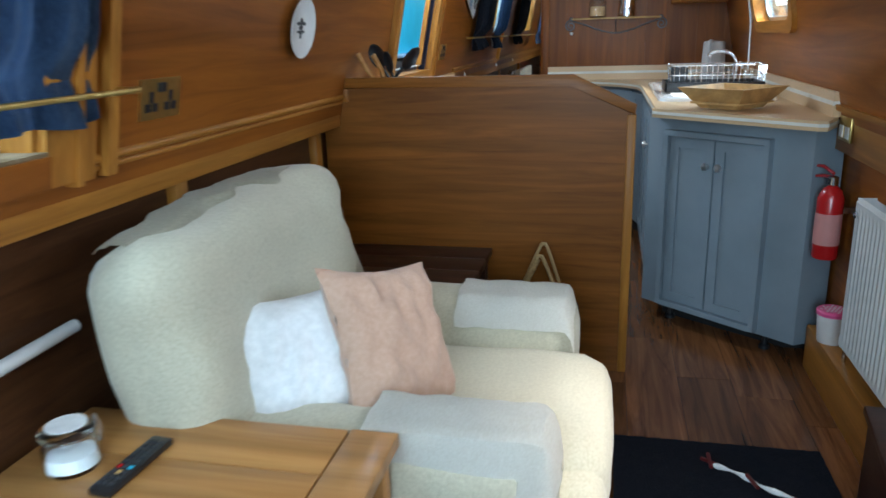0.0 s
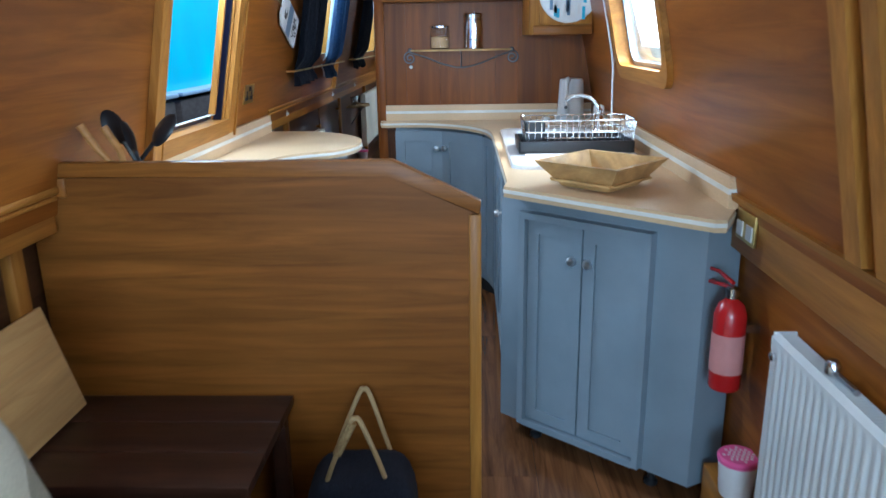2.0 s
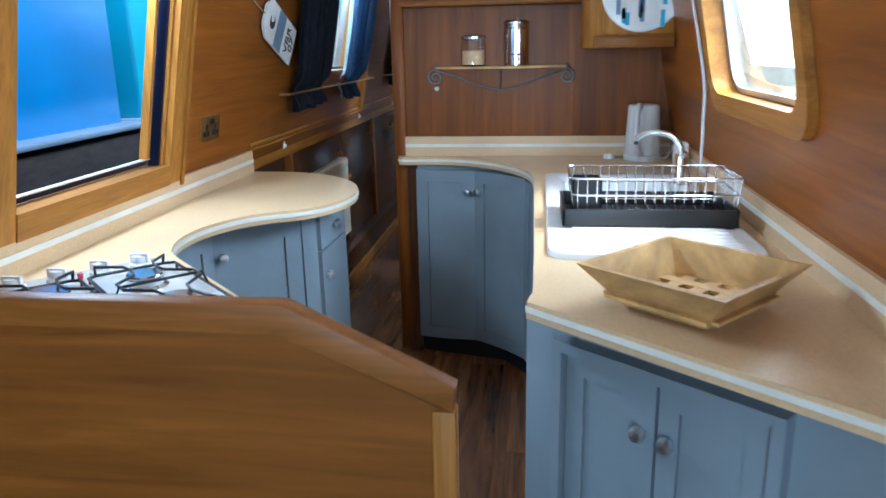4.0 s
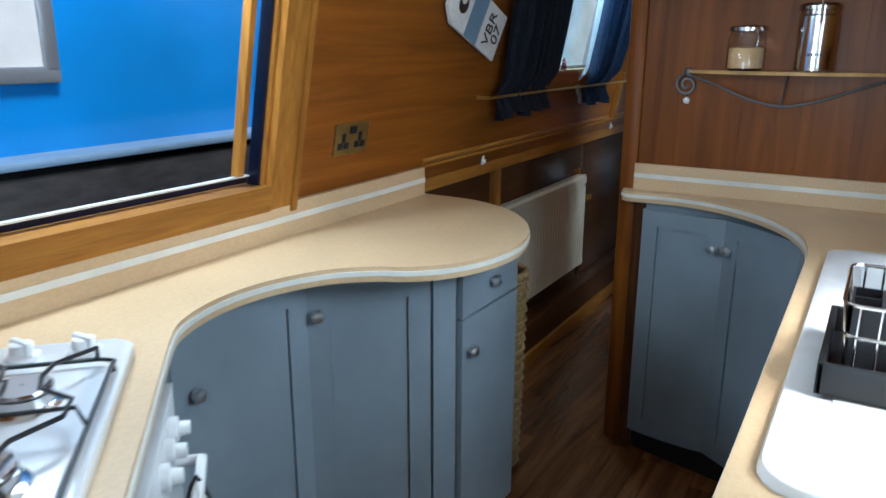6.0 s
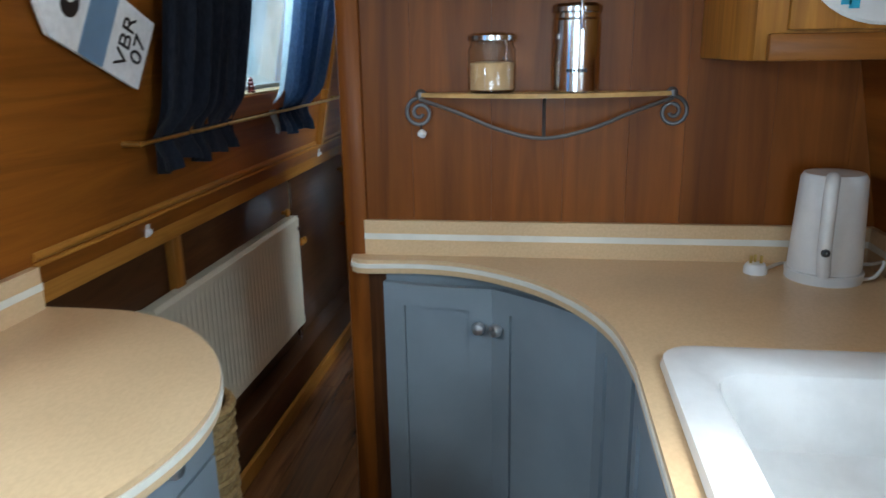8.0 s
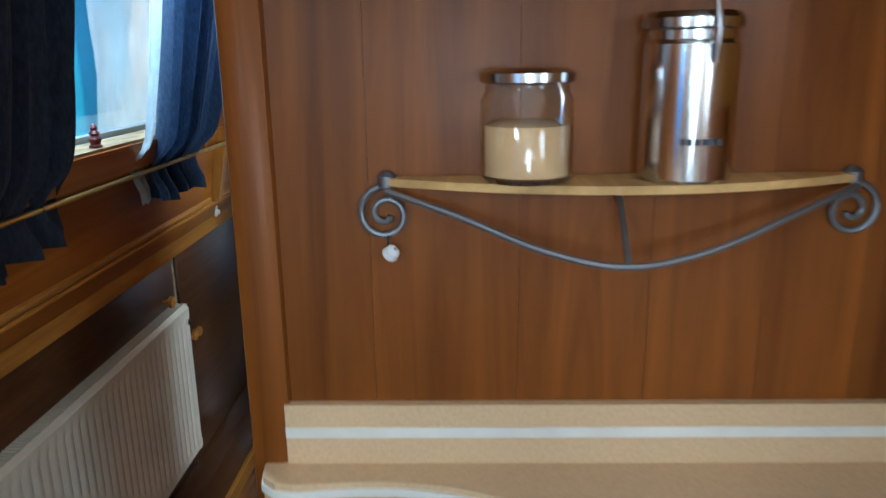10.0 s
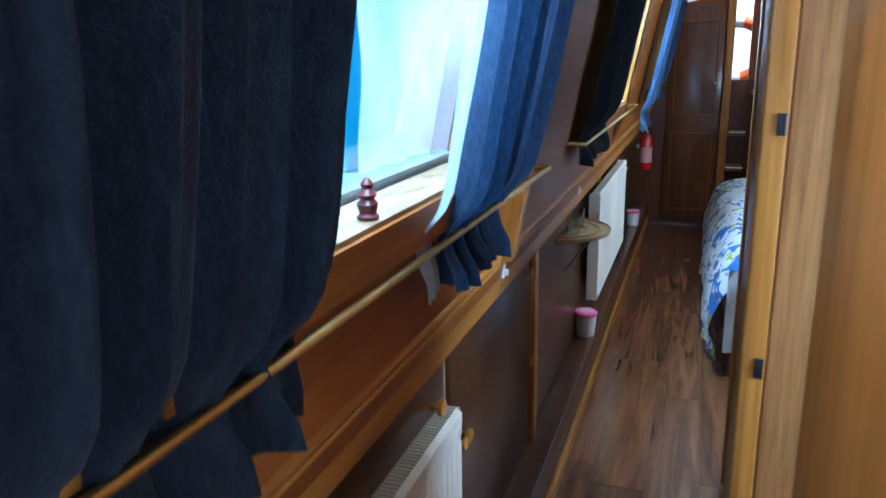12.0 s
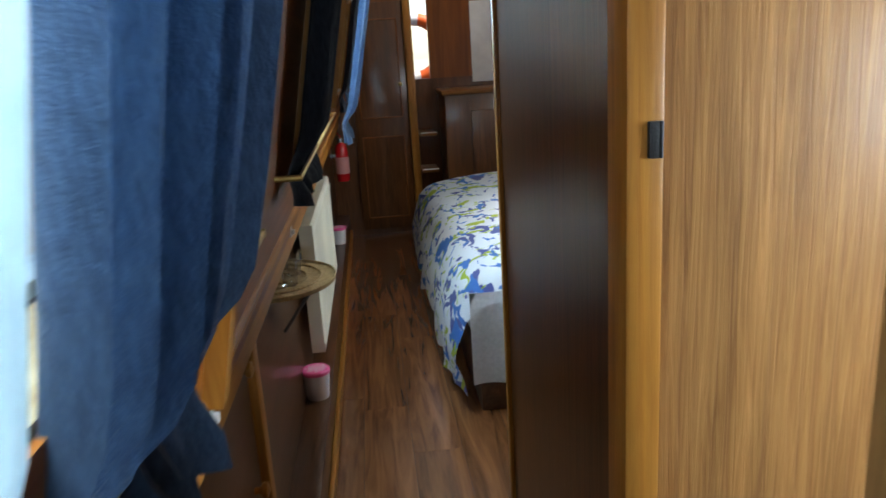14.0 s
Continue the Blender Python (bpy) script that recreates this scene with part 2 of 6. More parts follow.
# duvet: white cotton with blue, violet and lime brush marks
DUVET = bpy.data.materials.new("printed_cotton_duvet")
DUVET.use_nodes = True
_t = DUVET.node_tree
_b = _t.nodes["Principled BSDF"]
_b.inputs["Roughness"].default_value = 0.9
_c = _t.nodes.new("ShaderNodeTexCoord")
_last = None
for _i, (_col, _sc, _lo) in enumerate([((0.75, 0.77, 0.80), None, 0), ((0.10, 0.12, 0.34), (9, 5, 7), 0.63), ((0.42, 0.50, 0.05), (7, 9, 11), 0.65), ((0.06, 0.20, 0.55), (12, 6, 9), 0.65)]):
    if _sc is None:
        _rgb = _t.nodes.new("ShaderNodeRGB")
        _rgb.outputs[0].default_value = (*_col, 1)
        _last = _rgb.outputs[0]
        continue
    _m = _t.nodes.new("ShaderNodeMapping")
    _m.inputs["Scale"].default_value, _m.inputs["Location"].default_value = _sc, (3.1 * _i, 1.7 * _i, 5.3 * _i)
    _m.inputs["Rotation"].default_value = (0.5 * _i, 0.4, 0.6)
    _n = _t.nodes.new("ShaderNodeTexNoise")
    _n.inputs["Scale"].default_value, _n.inputs["Distortion"].default_value = 1.0, 1.2
    _r = _t.nodes.new("ShaderNodeMapRange")
    _r.inputs["From Min"].default_value, _r.inputs["From Max"].default_value = _lo - 0.05, _lo - 0.03
    _x = _t.nodes.new("ShaderNodeMix")
    _x.data_type = "RGBA"
    _t.links.new(_c.outputs["Object"], _m.inputs[0])
    _t.links.new(_m.outputs[0], _n.inputs["Vector"])
    _t.links.new(_n.outputs["Fac"], _r.inputs["Value"])
    _t.links.new(_r.outputs[0], _x.inputs[0])
    _t.links.new(_last, _x.inputs[6])
    _x.inputs[7].default_value = (*_col, 1)
    _last = _x.outputs[2]
_t.links.new(_last, _b.inputs["Base Color"])

# ---- mesh tools ----


def XL(z):
    """Inner face of the cabin side to port, which leans inwards."""
    return -1.2 + 0.2 * z


def XR(z):
    return 1.0 - 0.2 * z


def thing(name, at, label, category, group="", kind=""):
    ob = new(name)
    ob.empty_display_size = 0.05
    ob.location = at
    return tagged(ob, label, category, group, kind)


def part(name, bm, mat, parent=None, label="", smooth=True):
    """Links a bmesh, given in world metres, as one mesh under a thing or part."""
    me = bpy.data.meshes.new(name)
    bmesh.ops.recalc_face_normals(bm, faces=bm.faces)
    bm.to_mesh(me)
    bm.free()
    me.materials.append(mat)
    if smooth:
        me.shade_smooth()
        me.set_sharp_from_angle(angle=radians(38))
    ob = new(name, me)
    if parent is not None:
        ob.parent = parent
        root, off = parent, Vector((0, 0, 0))
        while root is not None:
            off -= Vector(root.location)
            root = root.parent
        ob.location = off
    return tagged(ob, label)


def structure(name, bm, mat, label, category, smooth=True):
    return tagged(part(name, bm, mat, None, "", smooth), label, category, "", "structure")


def box(bm, x0, x1, y0, y1, z0, z1, bevel=0.0, m=None):
    r = bmesh.ops.create_cube(bm, size=1)
    vs = r["verts"]
    for v in vs:
        v.co = Vector(((x0 + x1) / 2 + v.co.x * (x1 - x0), (y0 + y1) / 2 + v.co.y * (y1 - y0), (z0 + z1) / 2 + v.co.z * (z1 - z0)))
    if bevel:
        es = list({e for v in vs for e in v.link_edges})
        vs = bmesh.ops.bevel(bm, geom=es, offset=bevel, segments=2, affect="EDGES", profile=0.5)["verts"]
    if m is not None:
        bmesh.ops.transform(bm, matrix=m, verts=[v for v in vs if v.is_valid])
    return bm


def B(*a, **k):
    return box(bmesh.new(), *a, **k)


def slab(bm, y0, y1, z0, z1, d0, d1, side=-1):
    """A piece of cabin side: from y0 to y1 and z0 to z1, from depth d0 to d1 inside the leaning inner face (negative: into the wall)."""
    vs = []
    for y in (y0, y1):
        for z in (z0, z1):
            for d in (d0, d1):
                x = XL(z) + d if side < 0 else XR(z) - d
                vs.append(bm.verts.new((x, y, z)))
    for f in ((0, 1, 3, 2), (4, 6, 7, 5), (0, 4, 5, 1), (2, 3, 7, 6), (0, 2, 6, 4), (1, 5, 7, 3)):
        bm.faces.new([vs[i] for i in f])
    return bm


def S(*a, **k):
    return slab(bmesh.new(), *a, **k)


def lathe(bm, profile, centre, steps=24, m=None):
    """Turns (radius, height) pairs about the upright through centre."""
    rings, made = [], []
    for r, h in profile:
        ring = [bm.verts.new((centre[0] + max(r, 1e-4) * math.cos(2 * math.pi * i / steps), centre[1] + max(r, 1e-4) * math.sin(2 * math.pi * i / steps), centre[2] + h)) for i in range(steps)]
        rings.append(ring)
        made += ring
    for a, b in zip(rings, rings[1:]):
        for i in range(steps):
            bm.faces.new((a[i], a[(i + 1) % steps], b[(i + 1) % steps], b[i]))
    if profile[0][0] > 0.002:
        bm.faces.new(rings[0][::-1])
    if profile[-1][0] > 0.002:
        bm.faces.new(rings[-1])
    if m is not None:
        c = Matrix.Translation(centre)
        bmesh.ops.transform(bm, matrix=c @ m @ c.inverted(), verts=made)
    return bm


def L(profile, centre, steps=24, m=None):
    return lathe(bmesh.new(), profile, centre, steps, m)


def tube(bm, pts, r, steps=8, closed=False):
    pts = [Vector(p) for p in pts]
    n, rings, up = len(pts), [], None
    for i, p in enumerate(pts):
        a = pts[i - 1] if (i or closed) else p
        b = pts[(i + 1) % n] if (i < n - 1 or closed) else p
        d = (b - a).normalized()
        if up is None:
            up = d.orthogonal().normalized()
        up = (up - d * up.dot(d))
        up = up.normalized() if up.length > 1e-5 else d.orthogonal().normalized()
        w = d.cross(up)
        rad = r(i / (n - 1)) if callable(r) else r
        rings.append([bm.verts.new(p + rad * (math.cos(2 * math.pi * k / steps) * up + math.sin(2 * math.pi * k / steps) * w)) for k in range(steps)])
    for i in range(n if closed else n - 1):
        a, b = rings[i], rings[(i + 1) % n]
        for k in range(steps):
            bm.faces.new((a[k], a[(k + 1) % steps], b[(k + 1) % steps], b[k]))
    if not closed:
        bm.faces.new(rings[0][::-1])
        bm.faces.new(rings[-1])
    return bm


def T(pts, r, steps=8, closed=False):
    return tube(bmesh.new(), pts, r, steps, closed)


def plate(bm, outline, z0, z1, bevel=0.0):
    """A flat board of any outline."""
    lo = [bm.verts.new((x, y, z0)) for x, y in outline]
    hi = [bm.verts.new((x, y, z1)) for x, y in outline]
    n = len(outline)
    top, bot = bm.faces.new(hi), bm.faces.new(lo[::-1])
    for i in range(n):
        bm.faces.new((lo[i], lo[(i + 1) % n], hi[(i + 1) % n], hi[i]))
    if bevel:
        bmesh.ops.bevel(bm, geom=list(top.edges) + list(bot.edges), offset=bevel, segments=2, affect="EDGES", profile=0.5)
    return bm


def smooth_line(pts, n=6):
    """A Catmull-Rom line through the points."""
    out = []
    P = [Vector(p) for p in pts]
    for i in range(len(P) - 1):
        a, b, c, d = P[max(i - 1, 0)], P[i], P[i + 1], P[min(i + 2, len(P) - 1)]
        for k in range(n):
            t = k / n
            out.append(0.5 * ((2 * b) + (c - a) * t + (2 * a - 5 * b + 4 * c - d) * t * t + (3 * b - a - 3 * c + d) * t ** 3))
    out.append(P[-1])
    return out


def round_rect(x0, x1, y0, y1, r, n=5):
    out = []
    for cx, cy, a in ((x1 - r, y1 - r, 0), (x0 + r, y1 - r, 90), (x0 + r, y0 + r, 180), (x1 - r, y0 + r, 270)):
        out += [(cx + r * math.cos(radians(a + 90 * k / n)), cy + r * math.sin(radians(a + 90 * k / n))) for k in range(n + 1)]
    return out


def sheet(fn, nu, nv, thick=0.0):
    """A cloth or skin: fn(u, v) gives the place for u and v from 0 to 1."""
    bm = bmesh.new()
    g = [[bm.verts.new(fn(i / nu, j / nv)) for j in range(nv + 1)] for i in range(nu + 1)]
    for i in range(nu):
        for j in range(nv):
            bm.faces.new((g[i][j], g[i + 1][j], g[i + 1][j + 1], g[i][j + 1]))
    if thick:
        bmesh.ops.solidify(bm, geom=list(bm.faces), thickness=thick)
    return bm


def wob(x, y, z, s, a):
    return a * noise.noise(Vector((x * s, y * s, z * s)))

# ---- the boat: floor, sides, roof, bulkheads ----
Y0, Y1 = -1.6, 12.0
structure("subfloor", B(-1.15, 0.92, Y0 - 0.05, Y1 + 0.05, -0.06, -0.012), GAP, "dark subfloor under laminate planks", "floor", False)


def side_wall(name, side, openings, mat, z0, z1):
    """The leaning upper cabin side with its window openings cut through."""
    bm = bmesh.new()
    ys = Y0
    for a, b, lo, hi in openings:
        slab(bm, ys, a, z0, z1, -0.06, 0, side)
        slab(bm, a, b, z0, lo, -0.06, 0, side)
        slab(bm, a, b, hi, z1, -0.06, 0, side)
        ys = b
    slab(bm, ys, Y1, z0, z1, -0.06, 0, side)
    return structure(name, bm, mat, "varnished oak-faced cabin side with window openings", "wall", False)


PORT = [(0.0, 1.10, 1.10, 1.80), (3.30, 4.02, 1.10, 1.86), (5.42, 6.36, 1.33, 1.88), (7.80, 8.80, 1.30, 1.86), (10.2, 11.0, 1.30, 1.86)]
STAR = [(0.85, 1.70, 1.20, 1.75), (3.40, 4.17, 1.295, 1.76), (5.55, 6.25, 1.28, 1.74), (8.7, 9.7, 1.25, 1.75)]
side_wall("wall_port_upper", -1, PORT, OAK_Y, 1.0, 1.93)
side_wall("wall_starboard_upper", 1, STAR, OAK_Y, 0.95, 1.93)
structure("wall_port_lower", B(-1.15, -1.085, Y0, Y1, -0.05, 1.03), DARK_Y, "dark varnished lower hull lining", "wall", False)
structure("wall_starboard_lower", B(0.86, 0.92, Y0, Y1, -0.05, 1.0), OAK_Y, "varnished lower hull lining", "wall", False)
# ceiling added out of view; closes the cabin and bounces light
roof = sheet(lambda u, v: (-0.86 + 1.52 * u, Y0 - 0.05 + (Y1 - Y0 + 0.1) * v, 1.93 + 0.09 * math.sin(math.pi * u)), 14, 2)
bmesh.ops.solidify(roof, geom=list(roof.faces), thickness=-0.05)
structure("ceiling", roof, CEIL, "unseen curved cabin ceiling toned for bounced light", "ceiling")

# port dado rail and the ledge along the floor
for nm, y0, y1 in (("trim_port_saloon", Y0, 2.678), ("trim_port_passage", 4.74, Y1)):
    bm = B(-1.084, -1.0, y0, y1, 0.955, 1.062, bevel=0.004)
    structure(nm, bm, TRIM_Y, "broad oak dado rail along the cabin side", "trim")
    bm = T([(-0.990, y0, 1.066), (-0.990, y1, 1.066)], 0.011, 10)
    box(bm, -1.004, -0.985, y0, y1, 1.041, 1.052, bevel=0.003)
    structure(nm + "_moulding", bm, TRIM_Y, "rounded oak moulding on the dado rail", "trim")
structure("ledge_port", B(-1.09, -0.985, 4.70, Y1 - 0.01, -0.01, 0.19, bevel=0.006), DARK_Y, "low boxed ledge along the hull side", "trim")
structure("ledge_trim_port", B(-0.985, -0.965, 4.70, Y1 - 0.01, -0.01, 0.06, bevel=0.005), TRIM_Y, "oak skirting strip below the ledge", "trim")
for y in (1.62, 2.55, 5.42, 7.36, 9.0):
    structure("trim_batten", B(-1.086, -1.055, y, y + 0.055, 0.17, 0.957, bevel=0.004), TRIM_Z, "upright oak batten below the dado rail", "trim")
structure("ledge_starboard", B(0.775, 0.862, Y0, 2.86, -0.01, 0.17, bevel=0.005), TRIM_Y, "low oak boxing along the hull side", "trim")
structure("trim_starboard", B(0.812, 0.862, Y0, 3.02, 0.84, 0.985, bevel=0.004), TRIM_Y, "broad oak dado rail on the cabin side", "trim")
bm = S(Y0, 3.0, 0.985, 1.005, -0.01, 0.016, side=1)
structure("trim_starboard_moulding", bm, TRIM_Y, "moulded oak edge on the dado rail", "trim")

# raised panel frame round the saloon side hatch to starboard
bm = bmesh.new()
for a, b, c, d in ((2.16, 2.22, 1.01, 1.93), (2.06, 2.11, 1.01, 1.93)):
    slab(bm, a, b, c, d, -0.002, 0.022, 1)
structure("trim_hatch_surround", bm, TRIM_Z, "upright oak mouldings beside the side hatch", "trim")

# half-height partition between saloon and galley
part_out = [(-1.07, 0), (0.08, 0), (0.08, 1.0), (-0.13, 1.108), (-1.03, 1.108), (-1.07, 1.0)]
bm = plate(bmesh.new(), part_out, -0.009, 0.009)
bmesh.ops.transform(bm, matrix=pose(0, 2.697, 0, 90), verts=bm.verts)
structure("partition", bm, OAK_X, "half-height oak veneered partition between saloon and galley", "partition", False)
cap_out = [(-1.0, 1.096), (-0.136, 1.096), (0.094, 0.990), (0.098, 1.026), (-0.124, 1.134), (-1.0, 1.134)]
bm = plate(bmesh.new(), cap_out, -0.016, 0.016, 0.003)
bmesh.ops.transform(bm, matrix=pose(0, 2.697, 0, 90), verts=bm.verts)
structure("partition_cap", bm, TRIM_X, "oak capping rail with a sloping end on the partition", "trim")
structure("partition_post", B(0.066, 0.098, 2.682, 2.712, 0.0, 0.992, bevel=0.003), TRIM_Z, "oak end post of the partition", "trim")
structure("partition_block", B(-1.0, -0.965, 2.680, 2.714, 1.045, 1.096, bevel=0.004), TRIM_X, "small oak block at the partition end", "trim")

# galley bulkhead, its post, and the walls of the side cabin
structure("bulkhead_backing", B(-0.42, 0.86, 5.222, 5.26, 0.0, 1.99), DARK_Z, "back of the galley bulkhead", "wall", False)
structure("bulkhead_post", B(-0.466, -0.404, 5.195, 5.265, 0.0, 1.98, bevel=0.016), OAK_Z, "rounded oak post at the bulkhead end", "trim")
structure("bulkhead_low_panel", B(-0.43, -0.36, 5.20, 5.221, 0.0, 0.91), DARK_Z, "dark upright filler beside the corner cabinet", "trim")
structure("passage_wall", B(-0.40, -0.345, 5.265, 6.13, 0.0, 1.98), OAK_Z, "oak passage lining", "wall", False)
structure("passage_jamb", B(-0.378, -0.31, 6.13, 6.185, 0.0, 1.98, bevel=0.005), PALE_OAK, "pale oak door jamb", "trim")
structure("cabin_bulkhead", B(-0.09, 0.86, 6.52, 6.55, 0.0, 1.98), OAK_Z, "oak bulkhead of the side cabin", "wall", False)
structure("door_jamb", B(-0.462, -0.418, 6.485, 6.552, 0.0, 1.97, bevel=0.005), TRIM_Z, "narrow oak jamb with hinge recesses", "trim")
door = thing("cabin_door", (-0.26, 6.52, 0), "pale oak panelled cabin door with small brass hinges", "door")
part("panel", B(-0.413, -0.09, 6.508, 6.54, 0.01, 1.95, bevel=0.002), PALE_OAK, door)
for z in (0.90, 1.37):
    bm = B(-0.438, -0.424, 6.480, 6.486, z, z + 0.04, bevel=0.001)
    tube(bm, [(-0.424, 6.481, z), (-0.424, 6.481, z + 0.04)], 0.0025)
    part("hinge", bm, IRON, door, "tarnished brass hinge")
bm = sheet(lambda u, v: (-0.452 + 0.052 * u ** 1.4, 6.545 + 1.05 * u, 1.97 * v), 10, 1, 0.03)
structure("bedroom_partition", bm, DARK_Z, "dark glossy partition beside the bed", "wall")
structure("bedroom_partition_edge", B(-0.412, -0.38, 7.592, 7.62, 0, 1.97, bevel=0.005), TRIM_Z, "oak edging of the partition", "trim")
structure("wall_end", B(-1.1, 0.9, Y1, Y1 + 0.05, 0.0, 1.3), DARK_Z, "dark end bulkhead", "wall", False)
bm = B(-1.1, -0.335, Y1, Y1 + 0.05, 1.3, 2.03)
box(bm, -0.20, 0.9, Y1, Y1 + 0.05, 1.3, 2.03)
structure("wall_end_upper", bm, OAK_Z, "oak end bulkhead beside a narrow opening", "wall", False)
# unseen bow end, added with an opening behind the fill lamp
bm = B(-1.1, -0.6, Y0 - 0.05, Y0, 0, 2.03)
box(bm, 0.4, 0.9, Y0 - 0.05, Y0, 0, 2.03)
box(bm, -0.6, 0.4, Y0 - 0.05, Y0, 0, 0.7)
box(bm, -0.6, 0.4, Y0 - 0.05, Y0, 1.96, 2.03)
structure("wall_bow", bm, OAK_Z, "unseen bow bulkhead with an added opening behind the fill lamp", "wall", False)

# ---- windows ----


def port_window(name, a, b, lo, hi, label, frame_mat=TRIM_Y, glazed=True, rail=ALU, back=-0.085):
    w = thing(name, (XL(lo), (a + b) / 2, lo), label, "window", "", "structure")
    bm = S(a - 0.075, a + 0.002, lo - 0.065, hi + 0.06, -0.002, 0.020)
    slab(bm, a - 0.09, a - 0.072, lo - 0.075, hi + 0.06, -0.002, 0.028)
    part("frame_stile", bm, TRIM_Z, w)
    bm = S(b - 0.002, b + 0.075, lo - 0.065, hi + 0.06, -0.002, 0.020)
    slab(bm, b + 0.072, b + 0.09, lo - 0.075, hi + 0.06, -0.002, 0.028)
    part("frame_stile", bm, TRIM_Z, w)
    part("frame_rail", S(a, b, hi, hi + 0.06, -0.002, 0.02), TRIM_Y, w)
    part("window_sill", S(a + 0.002, b - 0.002, lo - 0.062, lo + 0.003, -0.062, 0.024), frame_mat, w)
    for y in (a, b - 0.012):
        part("reveal", S(y, y + 0.012, lo, hi, min(-0.012, back), -0.001), TRIM_Z, w)
    bm = S(a, b, lo + 0.002, lo + 0.016, -0.10, -0.070)
    part("metal_rail", bm, rail, w, "metal lower rail of the window")
    for y in (a, b - 0.018):
        part("metal_rail", S(y, y + 0.018, lo, hi, back - 0.035, back), rail, w)
    if frame_mat is WORN:
        part("sill_front", S(a + 0.004, b - 0.004, lo - 0.064, lo - 0.004, 0.0245, 0.032), OAK_Y, w, "dark varnished sill front")
    if glazed:
        g = part("pane", S(a, b, lo, hi, -0.088, -0.084), GLASS, w, "clear glass pane", False)
        g.visible_shadow = False
    return w


port_window("window_1", *PORT[0], "oak-framed saloon window with a weathered sill", WORN)
w2 = port_window("window_2", *PORT[1], "oak-framed galley window slid open with dark blue rail", TRIM_Y, False, BLUE_ALU, -0.012)
part("track", S(3.32, 4.0, 1.123, 1.127, -0.058, -0.040), WHITE_LINE, w2, "pale worn track on the sill")
part("sliding_pane_stile", S(3.95, 3.967, 1.13, 1.86, -0.05, -0.025), TRIM_Z, w2, "oak stile of the sliding pane")
port_window("window_3", *PORT[2], "corridor window with pale worn sill", WORN)
port_window("window_4", *PORT[3], "bedroom window with oak frame", WORN)
port_window("window_5", *PORT[4], "far bedroom window with oak frame", WORN)


def star_window(name, a, b, lo, hi, label):
    """A window with rounded corners in a deep oak surround."""
    w = thing(name, (XR(lo), (a + b) / 2, lo), label, "window", "", "structure")
    for nm, inner, outer, d0, d1, mat in (("surround", -0.004, 0.05, -0.058, 0.022, TRIM_Y), ("metal_frame", -0.022, -0.006, -0.062, -0.035, ALU)):
        bm = bmesh.new()
        A = round_rect(a - inner, b + inner, lo - inner, hi + inner, 0.07)
        C = round_rect(a - outer, b + outer, lo - outer, hi + outer, 0.09)
        n = len(A)
        ring = [[bm.verts.new((XR(z) - d, y, z)) for y, z in P] for P, d in ((A, d0), (A, d1), (C, d1), (C, d0))]
        for k in range(4):
            for i in range(n):
                bm.faces.new((ring[k][i], ring[k][(i + 1) % n], ring[(k + 1) % 4][(i + 1) % n], ring[(k + 1) % 4][i]))
        part(nm, bm, mat, w)
    bm = bmesh.new()
    bm.faces.new([bm.verts.new((XR(z) + 0.05, y, z)) for y, z in round_rect(a, b, lo, hi, 0.07)])
    bmesh.ops.solidify(bm, geom=list(bm.faces), thickness=0.004)
    part("pane", bm, GLASS, w, "clear glass pane", False).visible_shadow = False
    return w


star_window("window_6", 3.40, 4.17, 1.295, 1.76, "round-cornered galley window in a moulded oak surround")
# unseen window, added for the fill lamp on the cabin door
star_window("window_9", 5.55, 6.25, 1.28, 1.74, "added, unseen round-cornered window for the side cabin fill lamp")
# hidden from view; added to hold the starboard bedroom fill
star_window("window_7", 8.7, 9.7, 1.25, 1.75, "added, unseen round-cornered window for the bedroom fill lamp")
star_window("window_8", 0.85, 1.70, 1.20, 1.75, "round-cornered saloon window")

# ---- outside: canal and the boats moored alongside ----
structure("water", B(-400, 400, -400, 400, -0.75, -0.70), WATER, "dark still canal water", "water", False)


def moored_boat(y0, y1, paint, label):
    b = thing("narrowboat", (-2.6, (y0 + y1) / 2, -0.7), label, "boat", "moored boats")
    part("hull", B(-3.6, -1.62, y0, y1, -0.72, 1.10, bevel=0.02), BOAT_BLACK, b, "black hull side")
    part("gunwale", B(-3.62, -1.60, y0 - 0.01, y1 + 0.01, 1.115, 1.14, bevel=0.008), BOAT_STRIP, b, "pale gunwale edge")
    part("cabin", B(-3.45, -1.72, y0 + 0.05, y1 - 0.05, 1.12, 2.25, bevel=0.03), paint, b)
    part("roof", B(-3.5, -1.70, y0, y1, 2.25, 2.30, bevel=0.02), BOAT_STRIP, b)
    return b


blue_boat = moored_boat(-2.0, 5.12, BOAT_BLUE, "bright blue moored narrowboat with black hull")
bm = bmesh.new()
for a in (B(-1.722, -1.690, 3.30, 3.98, 1.33, 1.375, bevel=0.006), B(-1.722, -1.690, 3.935, 3.98, 1.36, 1.85, bevel=0.006)):
    me = bpy.data.meshes.new("frame")
    a.to_mesh(me)
    a.free()
    bm.from_mesh(me)
part("window_frame", bm, ALU, blue_boat, "grey aluminium window frame")
part("window", B(-1.715, -1.70, 3.30, 3.94, 1.37, 1.85), TARP, blue_boat, "curtained window")
teal_boat = moored_boat(5.2, 14.0, BOAT_TEAL, "teal moored narrowboat with canvas covers")
part("canvas", sheet(lambda u, v: (-1.66 + 0.02 * math.sin(v * 2 + u * 34) + wob(u * 6, v * 2, 1, 2, 0.02), 7.30 + 1.5 * u, 1.06 + 1.16 * v + 0.02 * math.sin(u * 17) * (1 - v)), 70, 12, 0.01), COVER, teal_boat, "white canvas cover hung over the cabin side")

